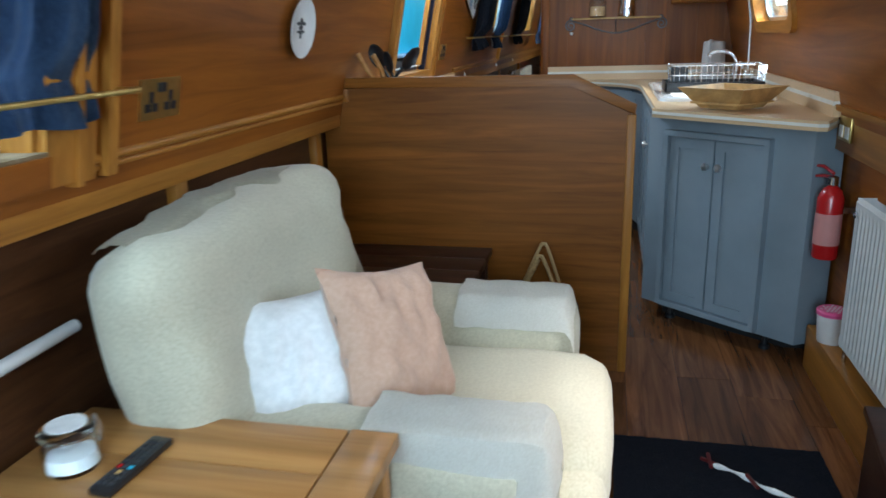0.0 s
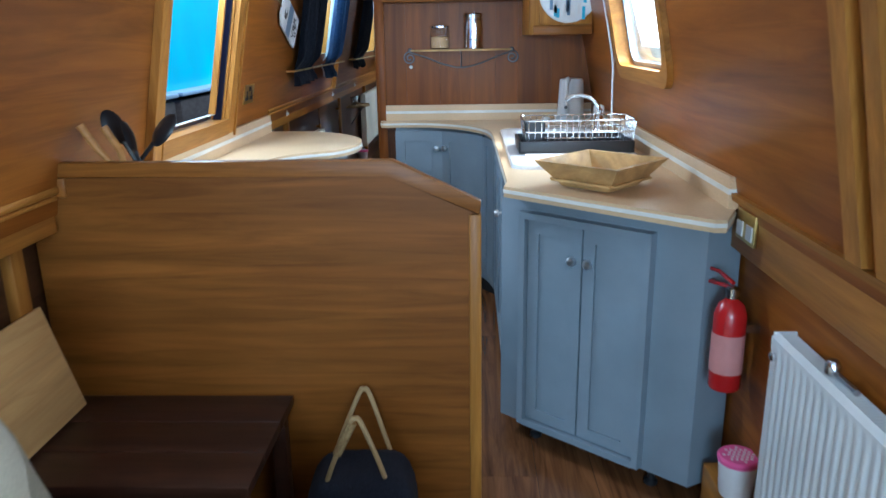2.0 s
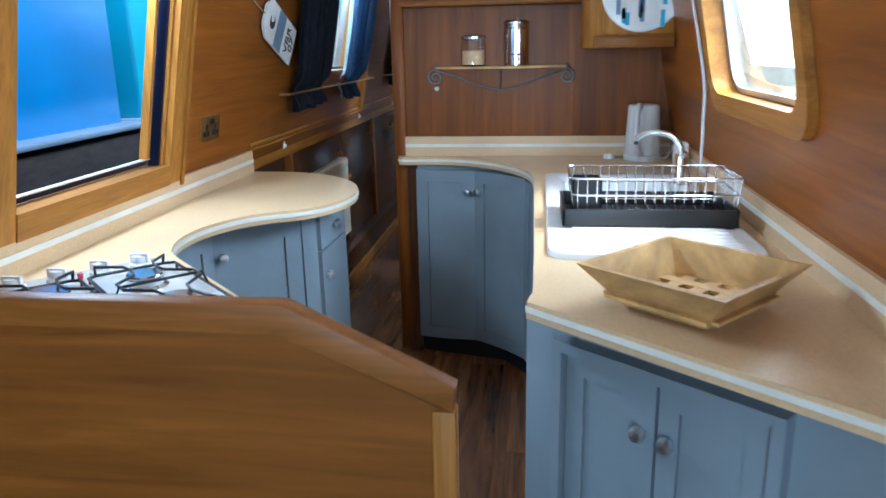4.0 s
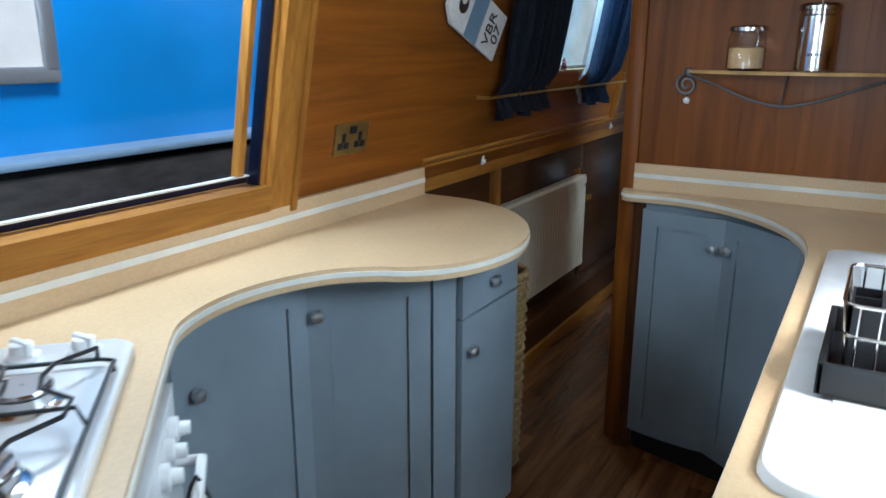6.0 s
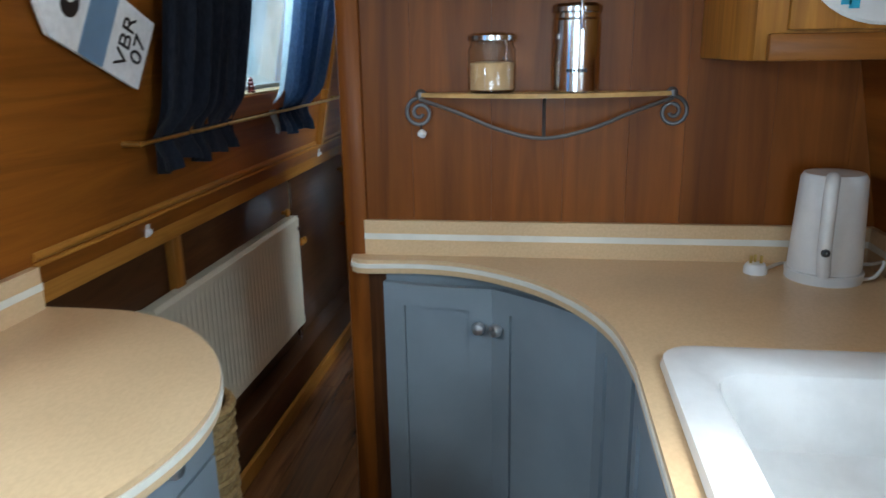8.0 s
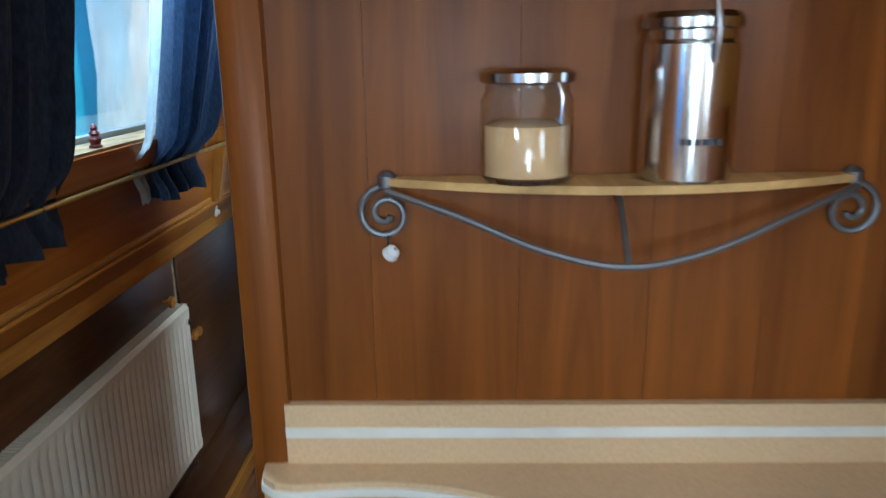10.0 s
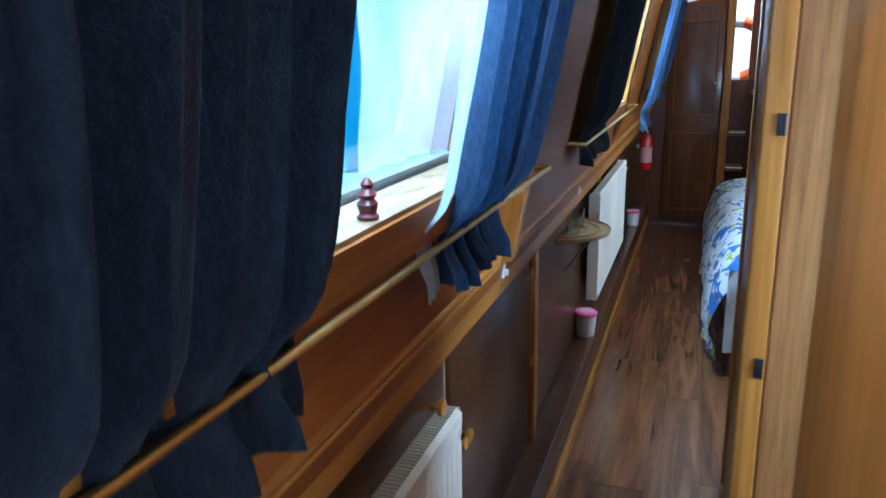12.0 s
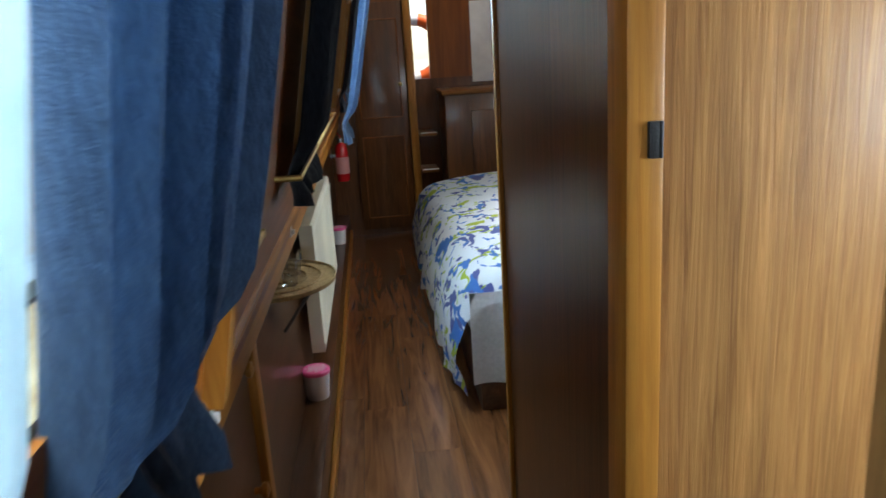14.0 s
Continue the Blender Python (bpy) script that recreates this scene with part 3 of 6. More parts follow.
# ---- galley ----
CZ = 0.96


def worktop(name, outline, at, label, hole=()):
    w = thing(name, at, label, "worktop")
    cut = list(outline) + list(hole)
    part("board", plate(bmesh.new(), cut, CZ - 0.010, CZ), TOP, w, smooth=False)
    n = len(outline)
    c = [Vector((x, y)) for x, y in outline]

    def grown(d):
        out = []
        for i in range(n):
            t = (c[(i + 1) % n] - c[i - 1]).normalized()
            out.append((c[i].x + d * t.y, c[i].y - d * t.x))
        return out
    part("edging", plate(bmesh.new(), grown(0.003) + list(hole), CZ - 0.021, CZ - 0.010), WHITE_LINE, w, "white inlaid edge line")
    part("lower_edge", plate(bmesh.new(), cut, CZ - 0.035, CZ - 0.021), TOP, w)
    return w


def pts2(P, n=6):
    return [(v.x, v.y) for v in smooth_line([(x, y, 0) for x, y in P], n)]


# port worktop: straight past the hob, then a deep curve and a rounded end
port_curve = [(-0.665, 3.455), (-0.725, 3.53), (-0.762, 3.65), (-0.755, 3.78), (-0.705, 3.90), (-0.63, 3.975), (-0.56, 4.015), (-0.50, 4.075), (-0.455, 4.17),
              (-0.437, 4.30), (-0.460, 4.43), (-0.53, 4.56), (-0.64, 4.67), (-0.78, 4.735), (-0.90, 4.745)]
port_front = [(-0.10, 2.735), (-0.082, 2.80), (-0.10, 2.885)] + pts2(port_curve) + [(-0.998, 4.745)]
port_edge = [(-0.998, 2.735)] + port_front
worktop("worktop", port_edge, (-0.7, 3.7, CZ), "beige laminate galley worktop with curved rounded end")
star_curve = [(-0.395, 5.140), (-0.26, 5.148), (-0.13, 5.116), (0.005, 5.022), (0.105, 4.89), (0.165, 4.74), (0.187, 4.57)]
star_edge = [(0.80, 5.218), (-0.43, 5.218), (-0.445, 5.190), (-0.440, 5.160), (-0.42, 5.143)] + pts2(star_curve) + [(0.190, 4.2), (0.194, 3.6), (0.194, 3.28), (0.180, 3.205), (0.705, 2.735), (0.735, 2.735), (0.80, 2.86)]
# the cut-out for the sink is reached from the wall side by a hairline joint
hole = round_rect(0.290, 0.648, 4.122, 4.553, 0.06)
hole = [(0.80, 4.3400), (0.648, 4.3400)] + hole[::-1] + [(0.648, 4.3405), (0.80, 4.3405)]
worktop("worktop", star_edge, (0.4, 4.2, CZ), "beige laminate worktop with inset sink and curved corner", hole)


def upstand(name, pieces, label):
    """Pieces: function making a box from z0 to z1 and a depth."""
    u = thing(name, (0, 0, CZ), label, "upstand", "", "structure")
    for nm, z0, z1, d, mat in (("lower_strip", CZ, CZ + 0.040, 0.0, TOP), ("white_line", CZ + 0.040, CZ + 0.055, 0.002, WHITE_LINE), ("upper_strip", CZ + 0.055, CZ + 0.088, 0.0, TOP)):
        bm = bmesh.new()
        for p in pieces:
            p(bm, z0, z1, d)
        part(nm, bm, mat, u)
    return u


upstand("upstand_port", [lambda bm, a, b, d: box(bm, -1.09, -0.972 + d, 2.728, 4.735, a, b)], "beige worktop upstand with white line")
upstand("upstand_bulkhead", [lambda bm, a, b, d: box(bm, -0.413, 0.79, 5.194 - d, 5.222, a, b)], "beige worktop upstand with white line")
upstand("upstand_starboard", [lambda bm, a, b, d: box(bm, 0.778 - d, 0.87, 2.86, 5.19, a, b)], "beige worktop upstand with white line")


def knob(parent, p, d, mat=KNOB, r=0.0155):
    """A ribbed round knob at p that points along d."""
    q = Vector(d).to_track_quat("Z", "Y").to_matrix().to_4x4()
    k = part("knob", L([(0.006, 0), (0.005, 0.012), (r, 0.014), (r * 1.05, 0.022), (r * 0.8, 0.029), (0.002, 0.031)], p, 16, q), mat, parent, "chrome ribbed knob")
    return k


def front(name, parent, a, b, z0, z1, knob_at=None, panel=True, bulge=0.0, mat=GREY):
    """A shaker door between plan points a and b (outside on the right hand going from a to b); bulge bends it outwards or inwards."""
    a, b = Vector((*a, 0)), Vector((*b, 0))
    t = (b - a)
    w = t.length
    t.normalize()
    nrm = Vector((t.y, -t.x, 0))
    n = 8 if bulge else 1

    def strip(bm, u0, u1, y0, y1, d0, d1):
        def P(u, z, d):
            k = u / w
            return a + t * u + nrm * (d + bulge * 4 * k * (1 - k)) + Vector((0, 0, z))
        m = max(1, round(n * (u1 - u0) / w)) if bulge else 1
        g = [[[bm.verts.new(P(u0 + (u1 - u0) * i / m, z, d)) for d in (d0, d1)] for z in (y0, y1)] for i in range(m + 1)]
        for i in range(m):
            p, q = g[i], g[i + 1]
            bm.faces.new((p[0][1], q[0][1], q[1][1], p[1][1]))
            bm.faces.new((p[0][0], p[1][0], q[1][0], q[0][0]))
            bm.faces.new((p[0][0], q[0][0], q[0][1], p[0][1]))
            bm.faces.new((p[1][0], p[1][1], q[1][1], q[1][0]))
        for e in (g[0], g[-1]):
            bm.faces.new((e[0][0], e[0][1], e[1][1], e[1][0]))
    bm = bmesh.new()
    s = min(0.055, w * 0.2)
    if panel:
        strip(bm, s + 0.0015, w - s - 0.0015, z0 + s + 0.0015, z1 - s - 0.0015, 0, 0.012)
    else:
        strip(bm, 0, w, z0, z1, 0, 0.018)
    d = part(name, bm, mat, parent)
    if panel:
        for nm, *size in (("stile", 0, s, z0, z1), ("stile", w - s, w, z0, z1), ("rail", s, w - s, z0, z0 + s), ("rail", s, w - s, z1 - s, z1)):
            bm = bmesh.new()
            strip(bm, *size, 0, 0.019)
            part(nm, bm, mat, d)
    if knob_at:
        u, z = knob_at
        k = u / w
        knob(d, a + t * u + nrm * (0.018 + bulge * 4 * k * (1 - k)) + Vector((0, 0, z)), nrm)
    return d


# diagonal cabinet under the starboard worktop end
dc = thing("base_cabinet", (0.45, 3.2, 0), "grey-blue painted diagonal end cabinet with two doors", "cabinet")
A, Bp = Vector((0.180, 3.335)), Vector((0.735, 2.865))
part("body", plate(bmesh.new(), [(0.180, 3.335), (0.735, 2.865), (0.85, 2.925), (0.85, 3.75), (0.222, 3.75), (0.208, 3.40)], 0.075, CZ - 0.036, 0.002), GREY, dc)
t2 = (Bp - A).normalized()
n2 = Vector((t2.y, -t2.x))


def dp(u, d):
    p = A + t2 * u + n2 * d
    return (p.x, p.y)


for u0, u1, kx in ((0.128, 0.334, 0.180), (0.341, 0.547, 0.026)):
    front("door", dc, dp(u0, 0.002), dp(u1, 0.002), 0.115, 0.84, (kx, 0.735))
bm = bmesh.new()
for u0, u1, z0, z1 in ((0.100, 0.123, 0.09, 0.868), (0.552, 0.575, 0.09, 0.868), (0.123, 0.552, 0.845, 0.868), (0.123, 0.552, 0.088, 0.11)):
    q = bmesh.ops.create_cube(bm, size=1)["verts"]
    for v in q:
        p = A + t2 * ((u0 + u1) / 2 + v.co.x * (u1 - u0)) + n2 * (0.018 + v.co.y * 0.038)
        v.co = Vector((p.x, p.y, (z0 + z1) / 2 + v.co.z * (z1 - z0)))
part("moulding", bm, GREY, dc, "raised moulding round the doors")
for p in (dp(0.12, -0.06), dp(0.58, -0.06), (0.30, 3.65)):
    part("foot", L([(0.022, 0), (0.022, 0.012), (0.012, 0.02), (0.012, 0.076)], (*p, 0), 14), BLACK, dc, "black plastic foot")
# near-black base: shade of the gap under the cabinet put into its colour
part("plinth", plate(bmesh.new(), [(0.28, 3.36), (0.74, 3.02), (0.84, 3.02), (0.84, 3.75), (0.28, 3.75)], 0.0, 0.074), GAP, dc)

# starboard run under the sink
sc = thing("base_cabinet", (0.5, 4.25, 0), "grey-blue painted sink cabinet", "cabinet")
part("body", B(0.222, 0.85, 3.755, 4.70, 0.075, CZ - 0.16), GREY, sc)
part("rail", B(0.222, 0.237, 3.755, 4.70, CZ - 0.16, CZ - 0.036), GREY, sc)
# same near-black base, standing in for the shade below
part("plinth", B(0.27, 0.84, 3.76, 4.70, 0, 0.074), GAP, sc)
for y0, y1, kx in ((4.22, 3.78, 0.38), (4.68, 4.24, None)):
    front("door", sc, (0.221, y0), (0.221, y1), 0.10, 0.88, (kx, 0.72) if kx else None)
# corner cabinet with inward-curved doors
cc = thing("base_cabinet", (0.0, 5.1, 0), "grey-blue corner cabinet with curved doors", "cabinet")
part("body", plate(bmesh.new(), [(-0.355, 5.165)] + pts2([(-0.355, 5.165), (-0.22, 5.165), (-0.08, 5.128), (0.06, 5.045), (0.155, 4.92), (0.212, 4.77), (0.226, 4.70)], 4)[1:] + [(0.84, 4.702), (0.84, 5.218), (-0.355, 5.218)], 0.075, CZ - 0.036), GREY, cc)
# shade under the corner cabinet, again as a near-black base
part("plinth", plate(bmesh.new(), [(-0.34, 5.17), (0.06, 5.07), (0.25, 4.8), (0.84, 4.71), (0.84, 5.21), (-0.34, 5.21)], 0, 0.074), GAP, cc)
front("door", cc, (-0.355, 5.158), (-0.082, 5.122), 0.085, 0.905, (0.246, 0.81), bulge=0.010)
front("door", cc, (-0.076, 5.120), (0.160, 4.915), 0.085, 0.905, (0.03, 0.81), bulge=-0.012)
front("door", cc, (0.166, 4.905), (0.218, 4.715), 0.085, 0.895, bulge=-0.006)

# port base cabinet following the curve
inset = [(-0.80, 3.47), (-0.864, 3.60), (-0.874, 3.72), (-0.880, 3.86), (-0.852, 3.985), (-0.735, 4.096), (-0.620, 4.194), (-0.590, 4.235), (-0.574, 4.252), (-0.572, 4.566)]
pc = thing("base_cabinet", (-0.75, 4.0, 0), "grey-blue port cabinet with curved doors and drawer", "cabinet")
part("body", plate(bmesh.new(), [(-1.07, 3.47)] + inset + [(-0.62, 4.61), (-0.75, 4.66), (-1.07, 4.68)], 0.075, CZ - 0.036), GREY, pc)
# shade under the port cabinet, again as a near-black base
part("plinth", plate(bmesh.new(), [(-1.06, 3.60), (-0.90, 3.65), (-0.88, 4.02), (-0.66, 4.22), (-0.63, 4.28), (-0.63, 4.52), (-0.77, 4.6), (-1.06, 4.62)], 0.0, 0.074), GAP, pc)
front("door", pc, (-0.798, 3.465), (-0.857, 3.60), 0.085, 0.895, bulge=-0.004)
front("door", pc, (-0.862, 3.606), (-0.842, 3.974), 0.085, 0.895, (0.035, 0.74), bulge=-0.018)
front("door", pc, (-0.838, 3.982), (-0.612, 4.182), 0.085, 0.895, (0.028, 0.81), bulge=-0.004)
front("stile", pc, (-0.610, 4.184), (-0.576, 4.236), 0.085, 0.895, panel=False, bulge=0.004)
front("drawer", pc, (-0.570, 4.246), (-0.566, 4.560), 0.762, 0.895, (0.150, 0.828), panel=False)
front("door", pc, (-0.570, 4.246), (-0.566, 4.560), 0.085, 0.755, (0.030, 0.668), panel=False)

# oven below the hob, with a towel over its rail
HU, HV = Vector((-0.716, 0.698)), Vector((-0.698, -0.716))
H0 = Vector((-0.300, 3.035))


def hp(u, v):
    p = H0 + HU * u + HV * v
    return (p.x, p.y)


ov = thing("oven", (-0.45, 3.0, 0), "white built-in oven below the hob", "oven")
part("body", plate(bmesh.new(), [hp(-0.02, -0.015), hp(0.565, -0.015), hp(0.565, 0.36), (-0.95, 3.45), (-0.95, 2.74), (-0.20, 2.74), (-0.12, 2.84)], 0.02, CZ - 0.044), GREY, ov)
bm = plate(bmesh.new(), [hp(0.06, -0.045), hp(0.55, -0.045), hp(0.55, -0.016), hp(0.06, -0.016)], 0.14, 0.89, 0.004)
part("door", bm, ENAMEL, ov, "white enamel oven door")
rail = T([(*hp(0.10, -0.045), 0.77), (*hp(0.10, -0.085), 0.77), (*hp(0.50, -0.085), 0.77), (*hp(0.50, -0.045), 0.77)], 0.009)
part("handle", rail, PLASTIC_W, ov, "white bar handle")
for u in (0.47, 0.40, 0.33):
    q = Vector((-HV.x, -HV.y, 0)).to_track_quat("Z", "Y").to_matrix().to_4x4()
    part("control", L([(0.02, 0), (0.02, 0.012), (0.012, 0.014), (0.011, 0.03), (0.004, 0.031)], (*hp(u, -0.045), 0.845), 16, q), PLASTIC_W, ov, "white control knob")
tw = thing("tea_towel", (*hp(0.30, -0.09), 0.4), "folded cream tea towel over the oven rail", "towel")


def towel(u, v):
    s = (v - 0.45) * 0.5
    drop = abs(s) - 0.01
    d = -0.085 - (0.017 if s > 0 else -0.015) * min(1, abs(s) * 18) + 0.004 * math.sin(u * 7 + 2 * v)
    z = 0.783 - max(0, drop) - 0.01 * abs(s)
    p = hp(0.36 + 0.115 * (u - 0.5) * (1 - 0.15 * abs(s)), d)
    return (*p, z)


part("cloth", sheet(towel, 8, 20, 0.004), THROW_PALE, tw)
part("binding", T([(*towel(1.03, k / 20)[:2], towel(1.03, k / 20)[2] + 0.002) for k in range(21)], 0.005, 6), BLACK, tw, "dark bound edge")

hob = thing("gas_hob", (*hp(0.27, 0.19), CZ), "white enamel four-burner gas hob with black wire grids", "hob")
bm = plate(bmesh.new(), [hp(x, y) for x, y in round_rect(0, 0.535, 0, 0.40, 0.03)], CZ + 0.001, CZ + 0.022, 0.006)
part("tray", bm, ENAMEL, hob)
bm = plate(bmesh.new(), [hp(x, y) for x, y in round_rect(0.02, 0.425, 0.02, 0.38, 0.03)], CZ + 0.023, CZ + 0.026, 0.001)
part("well", bm, ENAMEL, hob)
burners = [(0.115, 0.105, 0.045), (0.315, 0.105, 0.036), (0.115, 0.29, 0.036), (0.315, 0.29, 0.045)]
for u, v, r in burners:
    c = (*hp(u, v), CZ + 0.026)
    bn = part("burner", L([(r * 1.25, 0), (r * 1.12, 0.003), (r, 0.005), (r, 0.018), (r * 0.9, 0.02)], c, 28), CHROME, hob, "chrome burner ring")
    part("burner_cap", L([(r * 0.98, 0.020), (r * 1.02, 0.0235), (r * 0.98, 0.027), (0.002, 0.0275)], c, 28), STEEL, bn, "steel burner cap")
for i in range(4):
    c = (*hp(0.485, 0.065 + 0.085 * i), CZ + 0.022)
    bm = L([(0.024, 0), (0.024, 0.006), (0.017, 0.010), (0.016, 0.024), (0.003, 0.026)], c, 20)
    box(bm, c[0] - 0.022, c[0] + 0.022, c[1] - 0.005, c[1] + 0.005, c[2] + 0.008, c[2] + 0.029, 0.002)
    part("control", bm, PLASTIC_W, hob, "white control knob")
part("igniter", L([(0.006, 0), (0.006, 0.012), (0.002, 0.014)], (*hp(0.470, 0.195), CZ + 0.022), 10), RED, hob, "red igniter button")
for v0, v1 in ((0.012, 0.192), (0.208, 0.388)):
    bm = bmesh.new()
    z = CZ + 0.062
    P = lambda u, v, dz=0: (*hp(u, v), z + dz)
    low = -0.026
    loop = [P(0.02, v0, low), P(0.41, v0, low), P(0.42, v0 + 0.02, low), P(0.42, v1 - 0.02, low), P(0.41, v1, low), P(0.02, v1, low), P(0.012, v1 - 0.02, low), P(0.012, v0 + 0.02, low)]
    tube(bm, loop, 0.0034, 6, True)
    vm = burners[0][1] if v0 < 0.1 else burners[2][1]
    for sgn in (1, -1):
        # zigzag wires that pinch in over each burner
        zig = [(0.42, 0.070, low), (0.415, 0.072, -0.006), (0.355, 0.030, 0), (0.315, 0.024, 0), (0.280, 0.030, 0), (0.240, 0.074, 0), (0.195, 0.074, 0), (0.150, 0.030, 0), (0.115, 0.024, 0), (0.078, 0.030, 0), (0.020, 0.070, -0.006), (0.014, 0.070, low)]
        tube(bm, [P(u, vm + sgn * d, h_) for u, d, h_ in zig], 0.0032, 6)
    tube(bm, [P(0.215, v0, low), P(0.215, v0 + 0.01, 0), P(0.215, v1 - 0.01, 0), P(0.215, v1, low)], 0.0032, 6)
    for u, v in ((0.03, v0), (0.40, v0), (0.40, v1), (0.03, v1)):
        tube(bm, [P(u, v, low), P(u, v, -0.038)], 0.003, 6)
    part("grid", bm, IRON, hob, "black wire pan support")

tv = thing("trivet", (-0.235, 2.85, CZ), "round chrome wire trivet on the worktop", "trivet")
bm = bmesh.new()
for r in (0.03, 0.055, 0.08):
    tube(bm, [(-0.235 + r * math.cos(a * math.pi / 14), 2.85 + r * math.sin(a * math.pi / 14), CZ + 0.016) for a in range(28)], 0.0022, 6, True)
for a in (0.4, 2.5, 4.6):
    tube(bm, [(-0.235 + r * math.cos(a), 2.85 + r * math.sin(a), CZ + 0.012) for r in (0.0, 0.08)], 0.002, 6)
    tube(bm, [(-0.235 + 0.08 * math.cos(a), 2.85 + 0.08 * math.sin(a), CZ + h) for h in (0.001, 0.016)], 0.003, 6)
part("rings", bm, CHROME, tv)

# utensils in a pot behind the partition
up = thing("utensil_pot", (-0.80, 2.82, CZ), "pot of black and wooden cooking utensils", "utensils")
part("pot", L([(0.045, 0), (0.05, 0.005), (0.052, 0.13), (0.046, 0.13), (0.044, 0.01)], (-0.80, 2.82, CZ), 20), CERAMIC, up)


def ladle(p, tip, r, mat, name, spin=0):
    """A long-handled spoon: a thin stem and a dished oval head beyond its tip."""
    a, b = Vector(p), Vector(tip)
    bm = T([a, a.lerp(b, 0.5) + Vector((0, 0, 0.004)), b], 0.006, 8)
    q = (b - a).to_track_quat("Z", "Y").to_matrix().to_4x4()
    m = Matrix.Translation(b) @ q @ pose(0, 0, r * 1.25, 0, 0, spin) @ pose(0, 0, 0, 90)
    made = bmesh.new()
    lathe(made, [(0.002, -0.30), (0.55, -0.22), (0.9, -0.05), (1.0, 0.12), (0.93, 0.12), (0.8, -0.02), (0.5, -0.14), (0.002, -0.2)], (0, 0, 0), 24)
    bmesh.ops.transform(made, matrix=m @ Matrix.Diagonal((r, r * 1.45, r, 1)), verts=made.verts)
    me = bpy.data.meshes.new("head")
    made.to_mesh(me)
    made.free()
    bm.from_mesh(me)
    return part(name, bm, mat, up)


ladle((-0.805, 2.82, CZ + 0.03), (-0.785, 2.83, 1.165), 0.036, BLACK, "ladle", 20).data.transform(Matrix.Translation((-0.785, 2.83, 1.165)) @ pose(0, 0, 0, 0, 34) @ Matrix.Translation((0.785, -2.83, -1.165)))
ladle((-0.800, 2.82, CZ + 0.05), (-0.825, 2.80, 1.150), 0.030, BLACK, "spoon", 10)
ladle((-0.79, 2.83, CZ + 0.05), (-0.868, 2.83, 1.170), 0.034, BLACK, "spatula", 80)
for x, z, y in ((-0.942, 1.222, 2.755), (-0.885, 1.216, 2.765)):
    bm = T([(-0.82, 2.81, CZ + 0.04), (-0.85, 2.80, 1.06), (x + 0.03, y + 0.01, z - 0.06), (x, y, z)], lambda k: 0.006 + 0.005 * k, 10)
    part("wooden_spoon", bm, PINE, up, "wooden spoon handle")

# inset sink with drainer, tap, rack and tray
sk = thing("sink", (0.48, 4.12, CZ), "white ceramic inset sink with drainer", "sink")
X0, X1, SY0, SY1 = 0.224, 0.735, 3.50, 4.632
bx0, bx1, by0, by1 = 0.298, 0.640, 4.13, 4.545
bm = bmesh.new()
out = round_rect(X0, X1, SY0, SY1, 0.06)
inn = round_rect(bx0, bx1, by0, by1, 0.06)
n = len(out)
rings = [[bm.verts.new((x, y, z)) for x, y in P] for P, z in ((out, CZ + 0.001), (round_rect(X0 + 0.004, X1 - 0.004, SY0 + 0.004, SY1 - 0.004, 0.06), CZ + 0.014), (round_rect(X0 + 0.02, X1 - 0.02, SY0 + 0.02, SY1 - 0.02, 0.055), CZ + 0.018),
         (round_rect(bx0 - 0.012, bx1 + 0.012, by0 - 0.012, by1 + 0.012, 0.065), CZ + 0.013), (inn, CZ + 0.004), (round_rect(bx0 + 0.012, bx1 - 0.012, by0 + 0.012, by1 - 0.012, 0.055), CZ - 0.12), (round_rect(bx0 + 0.05, bx1 - 0.05, by0 + 0.05, by1 - 0.05, 0.05), CZ - 0.145))]
for a, b in zip(rings, rings[1:]):
    for i in range(n):
        bm.faces.new((a[i], a[(i + 1) % n], b[(i + 1) % n], b[i]))
bm.faces.new(rings[-1])
part("bowl", bm, CERAMIC, sk)
for i in range(13):
    y = 3.56 + 0.037 * i
    part("drainer_rib", T([(0.29, y, CZ + 0.0155), (0.68, y, CZ + 0.0155)], 0.005, 6), CERAMIC, sk)
part("drain", L([(0.03, 0), (0.03, 0.003), (0.012, 0.002), (0.002, 0.001)], (0.47, 4.37, CZ - 0.144), 20), CHROME, sk, "chrome drain")
part("plug_chain", T([(0.60, 4.27, CZ + 0.016), (0.58, 4.26, CZ - 0.03), (0.55, 4.27, CZ - 0.10), (0.50, 4.34, CZ - 0.14)], 0.0025), CHROME, sk, "plug chain")
tp = thing("mixer_tap", (0.685, 4.40, CZ), "chrome swan-neck mixer tap", "tap")
bm = L([(0.026, 0), (0.026, 0.01), (0.02, 0.02), (0.018, 0.09), (0.012, 0.10)], (0.685, 4.40, CZ + 0.016), 18)
part("base", bm, CHROME, tp)
part("spout", T(smooth_line([(0.685, 4.40, CZ + 0.09), (0.680, 4.40, CZ + 0.14), (0.655, 4.41, CZ + 0.175), (0.61, 4.42, CZ + 0.19), (0.56, 4.43, CZ + 0.185), (0.535, 4.435, CZ + 0.165)], 5), 0.011, 10), CHROME, tp)
part("lever", T([(0.685, 4.40, CZ + 0.10), (0.69, 4.36, CZ + 0.13)], 0.006), CHROME, tp)

